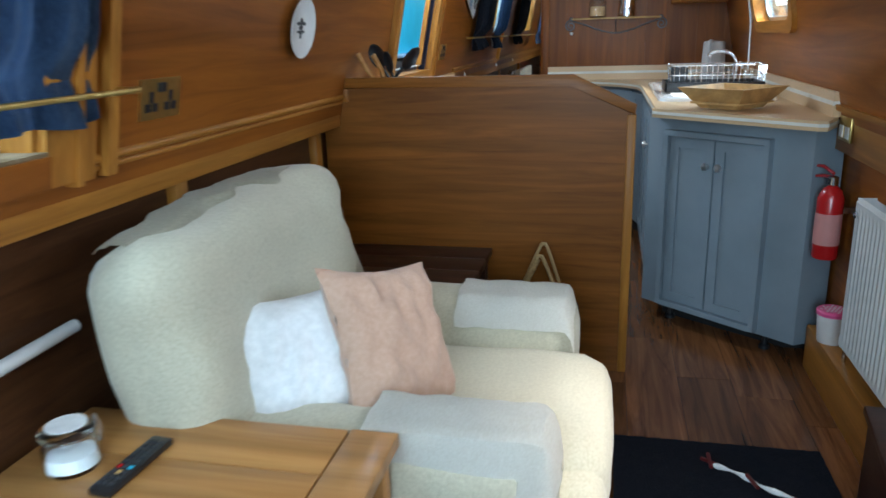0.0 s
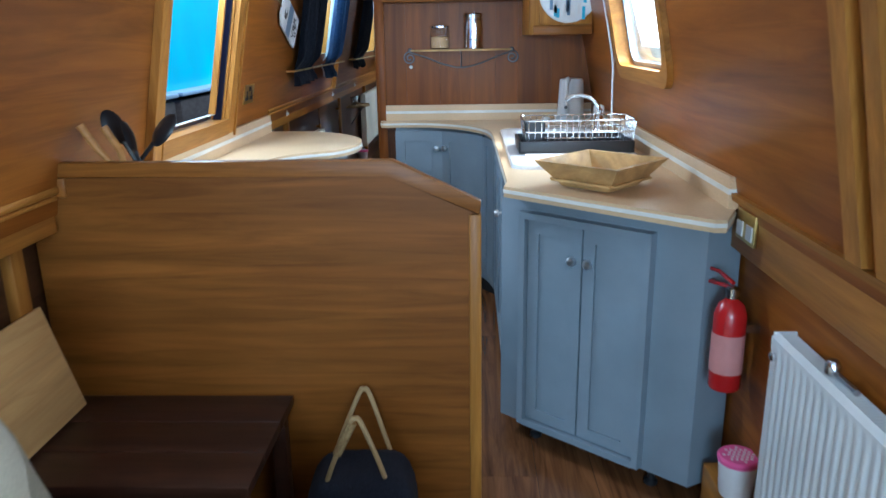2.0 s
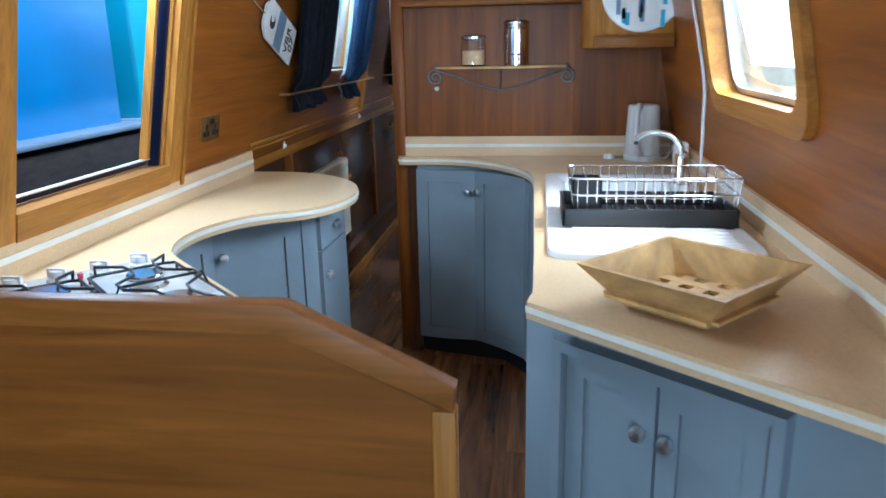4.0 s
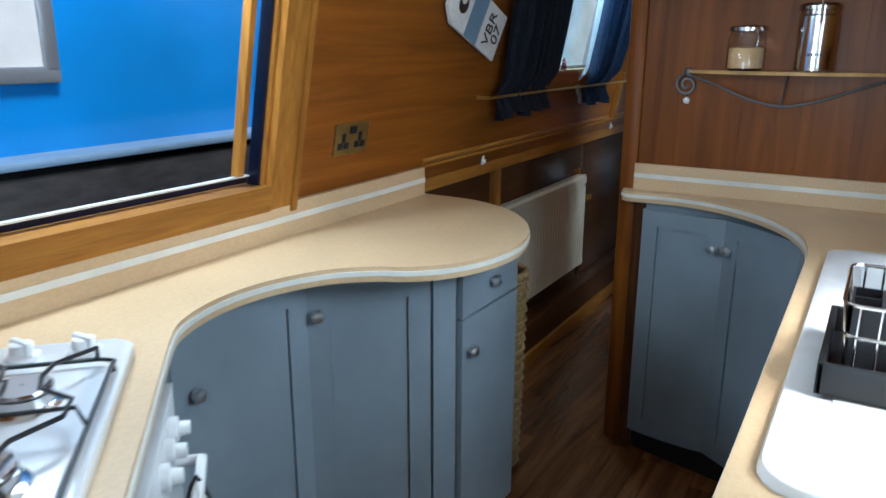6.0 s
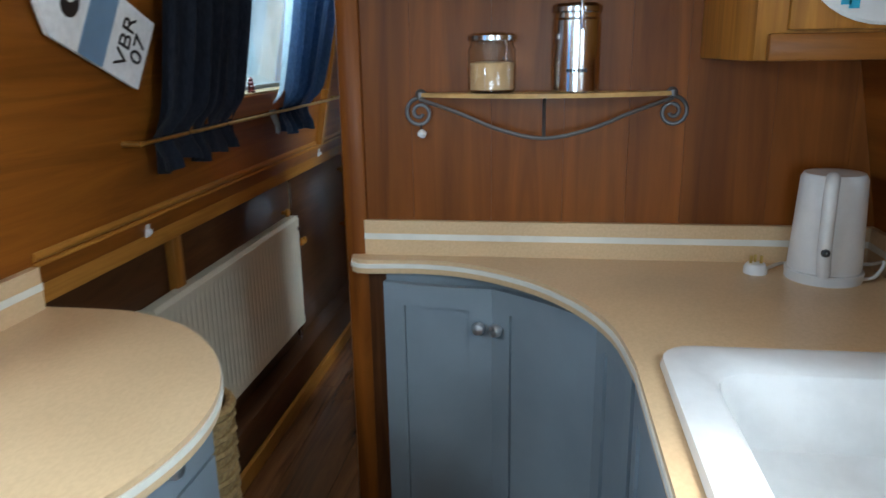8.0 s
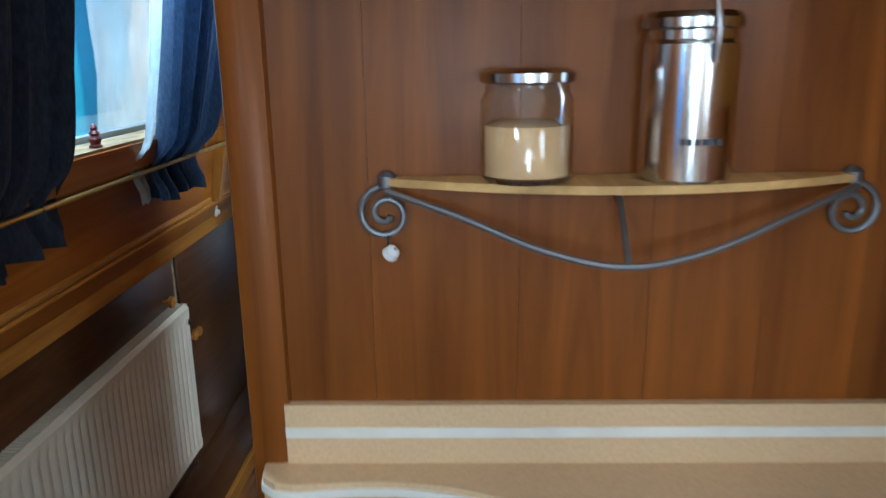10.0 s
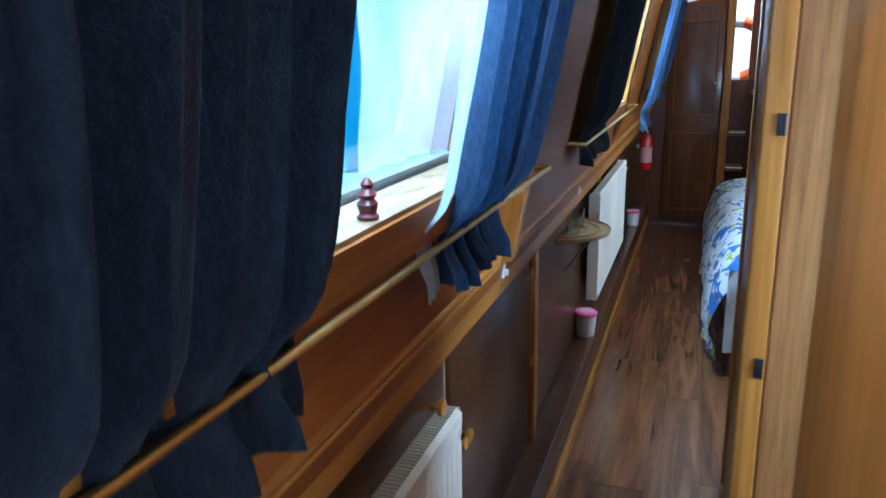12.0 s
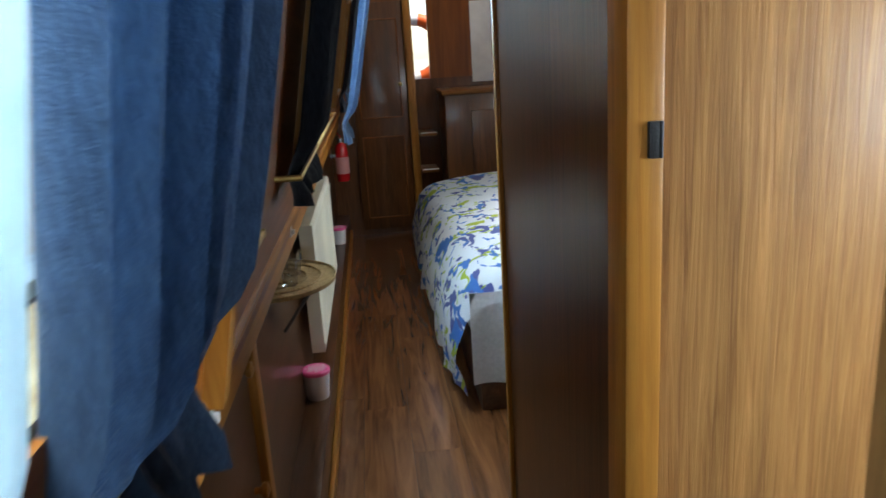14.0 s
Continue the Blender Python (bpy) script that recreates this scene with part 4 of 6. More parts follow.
dt = thing("drip_tray", (0.49, 3.92, CZ), "black plastic drip tray under the dish rack", "tray")
bm = B(0.265, 0.715, 3.745, 4.01, CZ + 0.022, CZ + 0.028, 0.002)
for a in ((0.265, 0.275, 3.745, 4.01), (0.705, 0.715, 3.745, 4.01), (0.265, 0.715, 3.745, 3.755), (0.265, 0.715, 4.00, 4.01)):
    box(bm, *a, CZ + 0.022, CZ + 0.068, 0.003)
part("tray", bm, BLACK, dt)
rk = thing("dish_rack", (0.49, 3.94, CZ), "chrome wire dish rack", "dish rack")
bm = bmesh.new()
rx0, rx1, ry0, ry1 = 0.285, 0.725, 3.77, 3.99
for z, g in ((CZ + 0.05, 0.012), (CZ + 0.10, 0.004), (CZ + 0.145, 0.0)):
    tube(bm, [(x, y, z) for x, y in round_rect(rx0 + g, rx1 - g, ry0 + g, ry1 - g, 0.02, 3)], 0.0028, 6, True)
for i in range(17):
    x = rx0 + 0.02 + (rx1 - rx0 - 0.04) * i / 16
    tube(bm, [(x, ry0, CZ + 0.145), (x, ry0 + 0.012, CZ + 0.045), (x, ry1 - 0.012, CZ + 0.045), (x, ry1, CZ + 0.145)], 0.0018, 5)
for i in range(9):
    y = ry0 + 0.02 + (ry1 - ry0 - 0.04) * i / 8
    for x in (rx0, rx1):
        tube(bm, [(x, y, CZ + 0.145), (x + (0.012 if x == rx0 else -0.012), y, CZ + 0.045)], 0.0018, 5)
part("wire_basket", bm, CHROME, rk)
bm = bmesh.new()
for a in ((0.292, 0.296, 3.80, 3.90), (0.366, 0.370, 3.80, 3.90), (0.292, 0.370, 3.80, 3.804), (0.292, 0.370, 3.896, 3.90), (0.329, 0.333, 3.80, 3.90), (0.292, 0.370, 3.848, 3.852), (0.292, 0.370, 3.80, 3.90)):
    box(bm, *a, CZ + 0.035, CZ + (0.038 if a[1] - a[0] > 0.05 and a[3] - a[2] > 0.05 else 0.135))
part("cutlery_cup", bm, BLACK, rk, "black plastic cutlery cup")
bw = thing("wooden_bowl", (0.492, 3.20, CZ), "square sloping wooden bowl with pierced base", "bowl")
R0, R1, ZB, ZT = 0.120, 0.215, CZ + 0.004, CZ + 0.088
cx, cy = 0.487, 3.19
sq = lambda r, z, k: Vector((cx + r * math.cos(radians(92 + 90 * k)), cy + r * math.sin(radians(92 + 90 * k)), z))
for k in range(4):
    bm = bmesh.new()
    th = 0.013
    a = [sq(R0, ZB, k), sq(R0, ZB, k + 1), sq(R1, ZT, k + 1), sq(R1, ZT, k), sq(R0 - th * 1.1, ZB + 0.004, k), sq(R0 - th * 1.1, ZB + 0.004, k + 1), sq(R1 - th * 1.4, ZT, k + 1), sq(R1 - th * 1.4, ZT, k)]
    vs = [bm.verts.new(p) for p in a]
    for f in ((0, 1, 2, 3), (7, 6, 5, 4), (3, 2, 6, 7), (0, 4, 5, 1), (0, 3, 7, 4), (1, 5, 6, 2)):
        bm.faces.new([vs[i] for i in f])
    part("side", bm, PLY, bw, smooth=False)
bm = bmesh.new()
h = R0 / math.sqrt(2) * 1.25
rot = pose(cx, cy, 0, 0, 0, 47)
for i in range(5):
    u = -h + 2 * h * i / 4
    box(bm, u - 0.014, u + 0.014, -h, h, ZB + 0.020, ZB + 0.027, 0, rot)
    box(bm, -h, h, u - 0.014, u + 0.014, ZB + 0.0205, ZB + 0.0265, 0, rot)
part("lattice", bm, PLY, bw, "pierced square lattice base")

kt = thing("kettle", (0.615, 5.085, CZ), "white plastic electric jug kettle", "kettle")
part("body", L([(0.078, 0.0), (0.080, 0.022), (0.074, 0.024), (0.075, 0.034), (0.066, 0.222), (0.060, 0.233), (0.002, 0.237)], (0.615, 5.085, CZ), 28), PLASTIC_W, kt)
part("handle", T(smooth_line([(0.592, 5.03, CZ + 0.228), (0.582, 5.002, CZ + 0.232), (0.574, 4.982, CZ + 0.20), (0.576, 4.985, CZ + 0.09), (0.588, 5.008, CZ + 0.03)], 5), 0.014, 10), PLASTIC_W, kt)
part("switch", L([(0.009, 0), (0.008, 0.006), (0.002, 0.007)], (0.574, 4.974, CZ + 0.085), 12, pose(0, 0, 0, 80)), BLACK, kt, "dark switch")
pl = thing("mains_plug", (0.49, 5.12, CZ), "white three-pin plug on its cable", "plug")
part("cap", L([(0.026, 0.0), (0.026, 0.012), (0.02, 0.022), (0.002, 0.023)], (0.49, 5.11, CZ), 16), PLASTIC_W, pl)
for dx, dy in ((-0.011, 0), (0.011, 0), (0, 0.009)):
    part("pin", B(0.487 + dx, 0.493 + dx, 5.108 + dy, 5.113 + dy, CZ + 0.022, CZ + 0.040), BRASS, pl, "brass pin")
part("cable", T(smooth_line([(0.51, 5.11, CZ + 0.006), (0.53, 5.14, CZ + 0.005), (0.58, 5.18, CZ + 0.005), (0.68, 5.17, CZ + 0.006), (0.74, 5.13, CZ + 0.02), (0.75, 5.09, CZ + 0.035), (0.72, 5.06, CZ + 0.01), (0.68, 5.06, CZ + 0.006)], 6), 0.004, 8), PLASTIC_W, pl)
kt.location.x += 0.03
pl.location.x += 0.02
sp = thing("soap_bottle", (0.74, 4.72, CZ), "squat yellow and white washing-up packet", "bottle")
part("body", B(0.715, 0.765, 4.69, 4.75, CZ, CZ + 0.12, 0.01), LINEN_W, sp)
part("label", B(0.713, 0.767, 4.688, 4.70, CZ + 0.02, CZ + 0.08, 0.003), PLY, sp, "yellow label")

# shelf of wood on wrought brackets, with its jars
sh = thing("wall_shelf", (0.03, 5.22, 1.36), "narrow wooden shelf on scrolled iron brackets", "shelf")
sx0, sx1 = -0.262, 0.318
part("board", plate(bmesh.new(), [(sx0, 5.22)] + pts2([(sx0, 5.19), (-0.12, 5.135), (0.03, 5.115), (0.18, 5.135), (sx1, 5.19)], 6) + [(sx1, 5.22)], 1.350, 1.360, 0.003), PLY, sh)
part("swag", T(smooth_line([(sx0, 5.185, 1.345), (-0.17, 5.15, 1.318), (-0.07, 5.13, 1.280), (0.03, 5.125, 1.261), (0.13, 5.13, 1.280), (0.23, 5.15, 1.318), (sx1, 5.185, 1.345)], 6), 0.0045, 8), PEWTER, sh, "pewter-coloured scrolled swag")
for x, s in ((sx0, 1), (sx1, -1)):
    P = [(x + 0.0, 5.20, 1.352)]
    for k in range(26):
        a = radians(95 + 24 * k)
        r = 0.036 * (1 - k / 31)
        P.append((x - s * 0.003 + s * (r * math.cos(a)), 5.20, 1.313 + r * math.sin(a)))
    part("scroll", T(P, 0.0045, 8), PEWTER, sh, "coiled iron scroll")
    part("cap", L([(0.012, 0), (0.012, 0.014), (0.006, 0.02)], (x, 5.20, 1.348), 12), PEWTER, sh)
part("stay", T([(0.03, 5.125, 1.262), (0.03, 5.21, 1.345)], 0.004), PEWTER, sh)
charm = thing("hanging_charm", (-0.245, 5.195, 1.27), "small white and red shell charm on a cord", "ornament")
bm = T([(-0.262, 5.198, 1.285), (-0.262, 5.194, 1.272)], 0.002)
part("cord", bm, BLACK, charm)
part("shell", L([(0.002, 0), (0.011, 0.006), (0.009, 0.016), (0.002, 0.02)], (-0.264, 5.192, 1.258), 12, pose(0, 0, 0, 30, 40)), LINEN_W, charm)
jar = thing("clip_top_jar", (-0.098, 5.165, 1.36), "glass clip-top jar half full of beige grains", "jar")
c = (-0.090, 5.165, 1.361)
part("glass", L([(0.0497, 0), (0.0554, 0.006), (0.0554, 0.095), (0.0497, 0.105), (0.0497, 0.112), (0.0463, 0.112), (0.0463, 0.104), (0.0520, 0.094), (0.0520, 0.008), (0.002, 0.006)], c, 28), GLASS, jar).visible_shadow = False
part("grains", L([(0.0497, 0.008), (0.0503, 0.066), (0.0339, 0.070), (0.002, 0.067)], c, 28), FLOUR, jar, "beige dry contents")
part("lid", L([(0.0508, 0.114), (0.0554, 0.116), (0.0554, 0.126), (0.0475, 0.131), (0.002, 0.130)], c, 28), STEEL, jar, "steel-rimmed lid")
part("clasp", T([(c[0] + 0.03, c[1] - 0.04, c[2] + 0.12), (c[0] + 0.036, c[1] - 0.048, c[2] + 0.10), (c[0] + 0.034, c[1] - 0.047, c[2] + 0.07), (c[0] + 0.028, c[1] - 0.045, c[2] + 0.078)], 0.003), STEEL, jar, "wire clasp")
can = thing("storage_canister", (0.105, 5.165, 1.36), "tall polished steel clip-top canister", "canister")
c = (0.098, 5.165, 1.361)
part("body", L([(0.050, 0), (0.054, 0.004), (0.054, 0.155), (0.050, 0.16), (0.050, 0.17)], c, 32), CHROME, can)
part("lid", L([(0.052, 0.17), (0.056, 0.173), (0.056, 0.183), (0.05, 0.19), (0.002, 0.192)], c, 32), STEEL, can)
part("clasp", T([(c[0] + 0.008, c[1] - 0.055, c[2] + 0.20), (c[0] + 0.010, c[1] - 0.062, c[2] + 0.17), (c[0] + 0.010, c[1] - 0.058, c[2] + 0.135)], 0.004), STEEL, can, "wire clasp")
bm = bmesh.new()
for k in range(6):
    box(bm, c[0] - 0.022 + 0.008 * k, c[0] - 0.017 + 0.008 * k, c[1] - 0.0560, c[1] - 0.0535, c[2] + 0.045, c[2] + 0.052)
part("lettering", bm, RUBBER, can, "small dark lettering bars")

# wall cupboards over the bulkhead
cu = thing("wall_cupboard", (0.55, 5.0, 1.43), "oak wall cupboard with rounded corner", "cupboard")
bm = plate(bmesh.new(), [(0.375, 5.219), (0.375, 4.84), (0.385, 4.805), (0.41, 4.79), (0.70, 4.79), (0.70, 5.219)], 1.43, 1.93, 0.004)
part("body", bm, TRIM_Z, cu)
part("rail", B(0.40, 0.70, 4.772, 4.789, 1.43, 1.475, 0.004), TRIM_X, cu)
part("door", B(0.43, 0.695, 4.776, 4.789, 1.48, 1.92, 0.003), TRIM_Z, cu)
dsk = thing("decorative_disc", (0.60, 4.765, 1.60), "round glass chopping disc with teal brush marks", "disc")
part("disc", L([(0.145, 0), (0.150, 0.003), (0.145, 0.007), (0.002, 0.007)], (0.575, 4.772, 1.635), 40, pose(0, 0, 0, 90)), CERAMIC, dsk)
random.seed(4)
for k in range(16):
    x, z = 0.575 + random.uniform(-0.10, 0.10), 1.635 + random.uniform(-0.11, 0.07)
    part("brush_mark", B(x - 0.008, x + 0.008, 4.7625, 4.7645, z - random.uniform(0.02, 0.05), z + random.uniform(0.01, 0.03)), (BOAT_TEAL, BOAT_STRIP, TUB)[k % 3], dsk)
hs = thing("high_shelf", (-0.02, 5.16, 1.62), "narrow oak shelf high on the bulkhead", "shelf")
part("board", B(-0.405, 0.372, 5.10, 5.219, 1.615, 1.637, 0.004), TRIM_X, hs)
ch = thing("blind_cord", (0.705, 4.22, 1.05), "white bead blind cord hanging by the window", "cord")
for dx in (0, 0.012):
    part("cord", T(smooth_line([(0.60, 4.42, 1.90), (0.66, 4.33, 1.62), (0.705, 4.24 + dx, 1.34), (0.712, 4.235 + dx, 1.20), (0.715, 4.24 + dx * 0.5, 1.06)], 8), 0.0035, 8), LINEN_W, ch)
ck = thing("cord_cleat", (0.735, 4.24, 1.33), "small chrome cord cleat", "cleat")
part("cleat", T([(0.737, 4.24, 1.36), (0.72, 4.24, 1.34), (0.722, 4.24, 1.30)], 0.006), CHROME, ck)


def socket(y, z, label, side=-1, double=True, mat=BRASS):
    w, h = (0.146, 0.086) if double else (0.086, 0.086)
    X = XL if side < 0 else XR
    s = thing("wall_socket", (X(z), y, z), label, "socket", "sockets")
    part("plate", S(y - w / 2, y + w / 2, z - h / 2, z + h / 2, -0.001, 0.006, side), mat, s)
    for dy in ((-0.036, 0.036) if double else (0,)):
        for oy, oz, hw, hh in ((0, 0.004, 0.007, 0.012), (-0.013, -0.018, 0.010, 0.009), (0.013, -0.018, 0.010, 0.009)):
            part("slot", S(y + dy + oy - hw, y + dy + oy + hw, z + oz - hh, z + oz + hh, 0.004, 0.0075, side), BLACK, s)
    part("switch", S(y - 0.012, y + 0.012, z + 0.014, z + 0.034, 0.004, 0.012, side), BLACK, s)
    return s


socket(4.335, 1.185, "brass double wall socket with black inserts")
socket(1.465, 1.165, "brass double wall socket with black inserts")
ss = thing("wall_socket", (0.81, 2.79, 0.92), "brass double socket on the dado rail", "socket", "sockets")
part("plate", B(0.803, 0.811, 2.725, 2.855, 0.885, 0.968, 0.001), BRASS, ss)
for y in (2.757, 2.823):
    part("insert", B(0.800, 0.806, y - 0.02, y + 0.02, 0.897, 0.937), PLASTIC_W, ss)

# painted board tag hanging by the corridor curtain
tg = thing("hanging_board", (-0.9, 5.03, 1.5), "pale tag-shaped hanging board lettered VBR 07", "sign")
lean = math.degrees(math.atan(0.2))
TM = Matrix.Translation((XL(1.52) + 0.012, 4.905, 1.522)) @ pose(0, 0, 0, 0, lean, 0) @ pose(0, 0, 0, 70, 0, 0) @ Matrix.Scale(1.32, 4)


def tag_piece(outline, d0, d1):
    bm = plate(bmesh.new(), outline, d0, d1)
    bmesh.ops.transform(bm, matrix=TM @ pose(0, 0, 0, 90, 0, 90), verts=bm.verts)
    return bm


part("board", tag_piece([(-0.06, -0.15), (0.06, -0.15), (0.06, 0.11), (0.03, 0.15), (-0.03, 0.15), (-0.06, 0.11)], 0, 0.008), LINEN_W, tg, smooth=False)
part("band", tag_piece([(-0.06, -0.03), (0.06, -0.03), (0.06, 0.04), (-0.06, 0.04)], 0.008, 0.009), BOAT_STRIP, tg, "grey-blue band", smooth=False)
part("emblem", tag_piece([(0.022 * math.cos(a * math.pi / 10), 0.085 + 0.022 * math.sin(a * math.pi / 10)) for a in range(20)], 0.008, 0.0095), BLACK, tg, "round black emblem", smooth=False)
part("emblem_centre", tag_piece([(0.011 + 0.013 * math.cos(a * math.pi / 10), 0.09 + 0.013 * math.sin(a * math.pi / 10)) for a in range(20)], 0.009, 0.010), LINEN_W, tg, smooth=False)


def writing(text, size, m, mat, parent, label):
    cu_ = bpy.data.curves.new("lettering", "FONT")
    cu_.body, cu_.size, cu_.extrude, cu_.align_x, cu_.align_y = text, size, 0.0006, "CENTER", "CENTER"
    tmp = bpy.data.objects.new("lettering", cu_)
    scene.collection.objects.link(tmp)
    dg = bpy.context.evaluated_depsgraph_get()
    me = bpy.data.meshes.new_from_object(tmp.evaluated_get(dg))
    bpy.data.objects.remove(tmp)
    bm = bmesh.new()
    bm.from_mesh(me)
    bmesh.ops.transform(bm, matrix=m, verts=bm.verts)
    return part("lettering", bm, mat, parent, label, False)


for txt, yy in (("VBR", -0.075), ("07", -0.118)):
    writing(txt, 0.050, TM @ pose(0, 0, 0, 90, 0, 90) @ pose(0, yy, 0.0092), BLACK, tg, "black lettering " + txt)
part("string", T([TM @ Vector((0.004, 0, 0.14)), TM @ Vector((0.0, 0, 0.24))], 0.003), ROPE, tg)

# ---- saloon ----
so = thing("sofa", (-0.5, 1.6, 0), "two-seat sofa under a cream cotton throw", "sofa")


def rounded(bm, x0, x1, y0, y1, z0, z1, r, puff=0.0, wobble=0.006, cuts=10, m=None, p=4.0):
    """A soft upholstered block: a box grid drawn in towards a rounded, slightly uneven form."""
    base = bmesh.ops.create_cube(bm, size=2)["verts"]
    es = list({e for v in base for e in v.link_edges})
    bmesh.ops.subdivide_edges(bm, edges=es, cuts=cuts, use_grid_fill=True)
    made = list(bm.verts)
    h = Vector(((x1 - x0) / 2, (y1 - y0) / 2, (z1 - z0) / 2))
    c = Vector(((x0 + x1) / 2, (y0 + y1) / 2, (z0 + z1) / 2))
    for v in made:
        q = v.co.copy()
        s = Vector((q.x * h.x, q.y * h.y, q.z * h.z))
        core = Vector((max(-h.x + r, min(h.x - r, s.x)), max(-h.y + r, min(h.y - r, s.y)), max(-h.z + r, min(h.z - r, s.z))))
        d = s - core
        if d.length > 1e-6:
            s = core + d.normalized() * min(r, max(abs(d.x), abs(d.y), abs(d.z)))
        if puff:
            s.z += math.copysign(puff, s.z) * (1 - q.x ** 2) * (1 - q.y ** 2) if abs(q.z) > 0.99 else 0
        v.co = c + s
        v.co += Vector((wob(*v.co, 7, wobble), wob(v.co.y, v.co.z, v.co.x, 7, wobble), wob(v.co.z, v.co.x, v.co.y, 6, wobble)))
    if m is not None:
        bmesh.ops.transform(bm, matrix=Matrix.Translation(c) @ m @ Matrix.Translation(-c), verts=made)
    return bm


part("base", rounded(bmesh.new(), -0.92, -0.02, 1.16, 2.06, 0.04, 0.36, 0.05), THROW, so)
part("seat", rounded(bmesh.new(), -0.80, 0.035, 1.34, 1.90, 0.22, 0.45, 0.09, 0.02, 0.008), THROW, so)
part("seat_drape", rounded(bmesh.new(), -0.20, 0.025, 1.27, 1.93, 0.03, 0.40, 0.06, 0, 0.012), THROW, so)
part("arm", rounded(bmesh.new(), -0.86, -0.06, 1.86, 2.10, 0.05, 0.565, 0.085, 0, 0.008), THROW, so)
part("arm", rounded(bmesh.new(), -0.86, -0.07, 1.14, 1.36, 0.05, 0.545, 0.085, 0, 0.008), THROW, so)
part("backrest", rounded(bmesh.new(), -0.93, -0.70, 1.08, 2.04, 0.20, 0.935, 0.10, 0, 0.024, 16, pose(0, 0, 0, 0, -9, 0)), THROW, so)


def throw_back(u, v):
    y = 1.165 + 0.87 * u
    # runs from behind the back, over its top, down to the seat
    prof = smooth_line([(-0.948, 0, 0.925), (-0.940, 0, 0.938), (-0.91, 0, 0.948), (-0.845, 0, 0.925), (-0.755, 0, 0.72), (-0.685, 0, 0.47)], 6)
    k = v * (len(prof) - 1)
    i = min(int(k), len(prof) - 2)
    p = prof[i].lerp(prof[i + 1], k - i)
    swirl = math.sin(11 * math.hypot(1.1 - u, 1.5 * v - 0.1) * 2 + wob(u * 2, v * 2, 5, 1, 2.0))
    fold = (0.008 * math.sin(u * 23 + v * 9) + 0.008 * swirl * (1 - u) ** 0.7) * (0.3 + 0.7 * v) + wob(u * 4, v * 4, 3, 2.2, 0.035)
    drop = 0.035 * math.sin(math.pi * u) - 0.03
    return (p.x + fold, y + 0.02 * v * (2 * u - 1), p.z + drop)


part("throw", sheet(throw_back, 44, 34, 0.012), THROW, so, "crumpled cream throw over the back")


def arm_cover(yc, x0, x1, hw, top, drop, mat_seed):
    def fn(u, v):
        x = x0 + (x1 - x0) * u
        a = (v - 0.5) * 2
        y = yc + hw * math.sin(a * 1.45)
        z = top - (drop if abs(a) > 0.45 else 0) * ((abs(a) - 0.45) / 0.55 if abs(a) > 0.45 else 0) - 0.02 * a * a
        end = max(0, (u - 0.82) / 0.18)
        return (x - 0.03 * end ** 2 + wob(u * 3, v * 3, mat_seed, 2, 0.006), y, z - 0.10 * end ** 2 + wob(v * 4, u * 4, mat_seed, 2, 0.006))
    return sheet(fn, 20, 22, 0.008)


part("arm_cover", arm_cover(1.98, -0.40, -0.040, 0.122, 0.578, 0.06, 1), THROW_PALE, so, "off-white woven arm cover")
part("arm_cover", arm_cover(1.25, -0.44, -0.035, 0.130, 0.572, 0.26, 5), THROW_PALE, so, "off-white woven arm cover hanging down")


def facing(at, normal, turn):
    """A pose whose z looks along normal, its y upwards, turned about the normal."""
    zz = Vector(normal).normalized()
    xx = Vector((0, 0, 1)).cross(zz).normalized()
    yy = zz.cross(xx)
    m = Matrix((xx, yy, zz)).transposed().to_4x4()
    return Matrix.Translation(at) @ m @ pose(0, 0, 0, 0, 0, turn)


def cushion(name, at, size, thick, m, mat, label):
    ob = thing(name, at, label, "cushion", "cushions on the sofa")

    def fn(s):
        def f(u, v):
            a, b = 2 * u - 1, 2 * v - 1
            pin = 1 - 0.10 * (a * a * (1 - b * b) + b * b * (1 - a * a)) * 1.0
            t = max(0.0, (1 - a ** 4) * (1 - b ** 4)) ** 0.6
            p = Vector((a * size * pin * (1 - 0.06 * (1 - b * b)), b * size * pin, s * thick * t + wob(a * 2.5, b * 2.5, s * 3 + size * 50, 1.6, 0.016) * (0.3 + t)))
            return m @ p
        return f
    bm = sheet(fn(1), 26, 26)
    other = sheet(fn(-1), 26, 26)
    me = bpy.data.meshes.new("half")
    other.to_mesh(me)
    other.free()
    bm.from_mesh(me)
    bmesh.ops.remove_doubles(bm, verts=bm.verts, dist=0.004)
    part("cover", bm, mat, ob)
    return ob


wc = cushion("cushion", (-0.52, 1.42, 0.45), 0.165, 0.060, facing((-0.632, 1.360, 0.600), (0.50, -0.72, 0.45), 3), LINEN_W, "plump white linen cushion")
pk = cushion("cushion", (-0.42, 1.62, 0.45), 0.185, 0.06, facing((-0.465, 1.485, 0.610), (0.82, -0.28, 0.42), -14), PINK, "dusty pink linen cushion with stitched line")
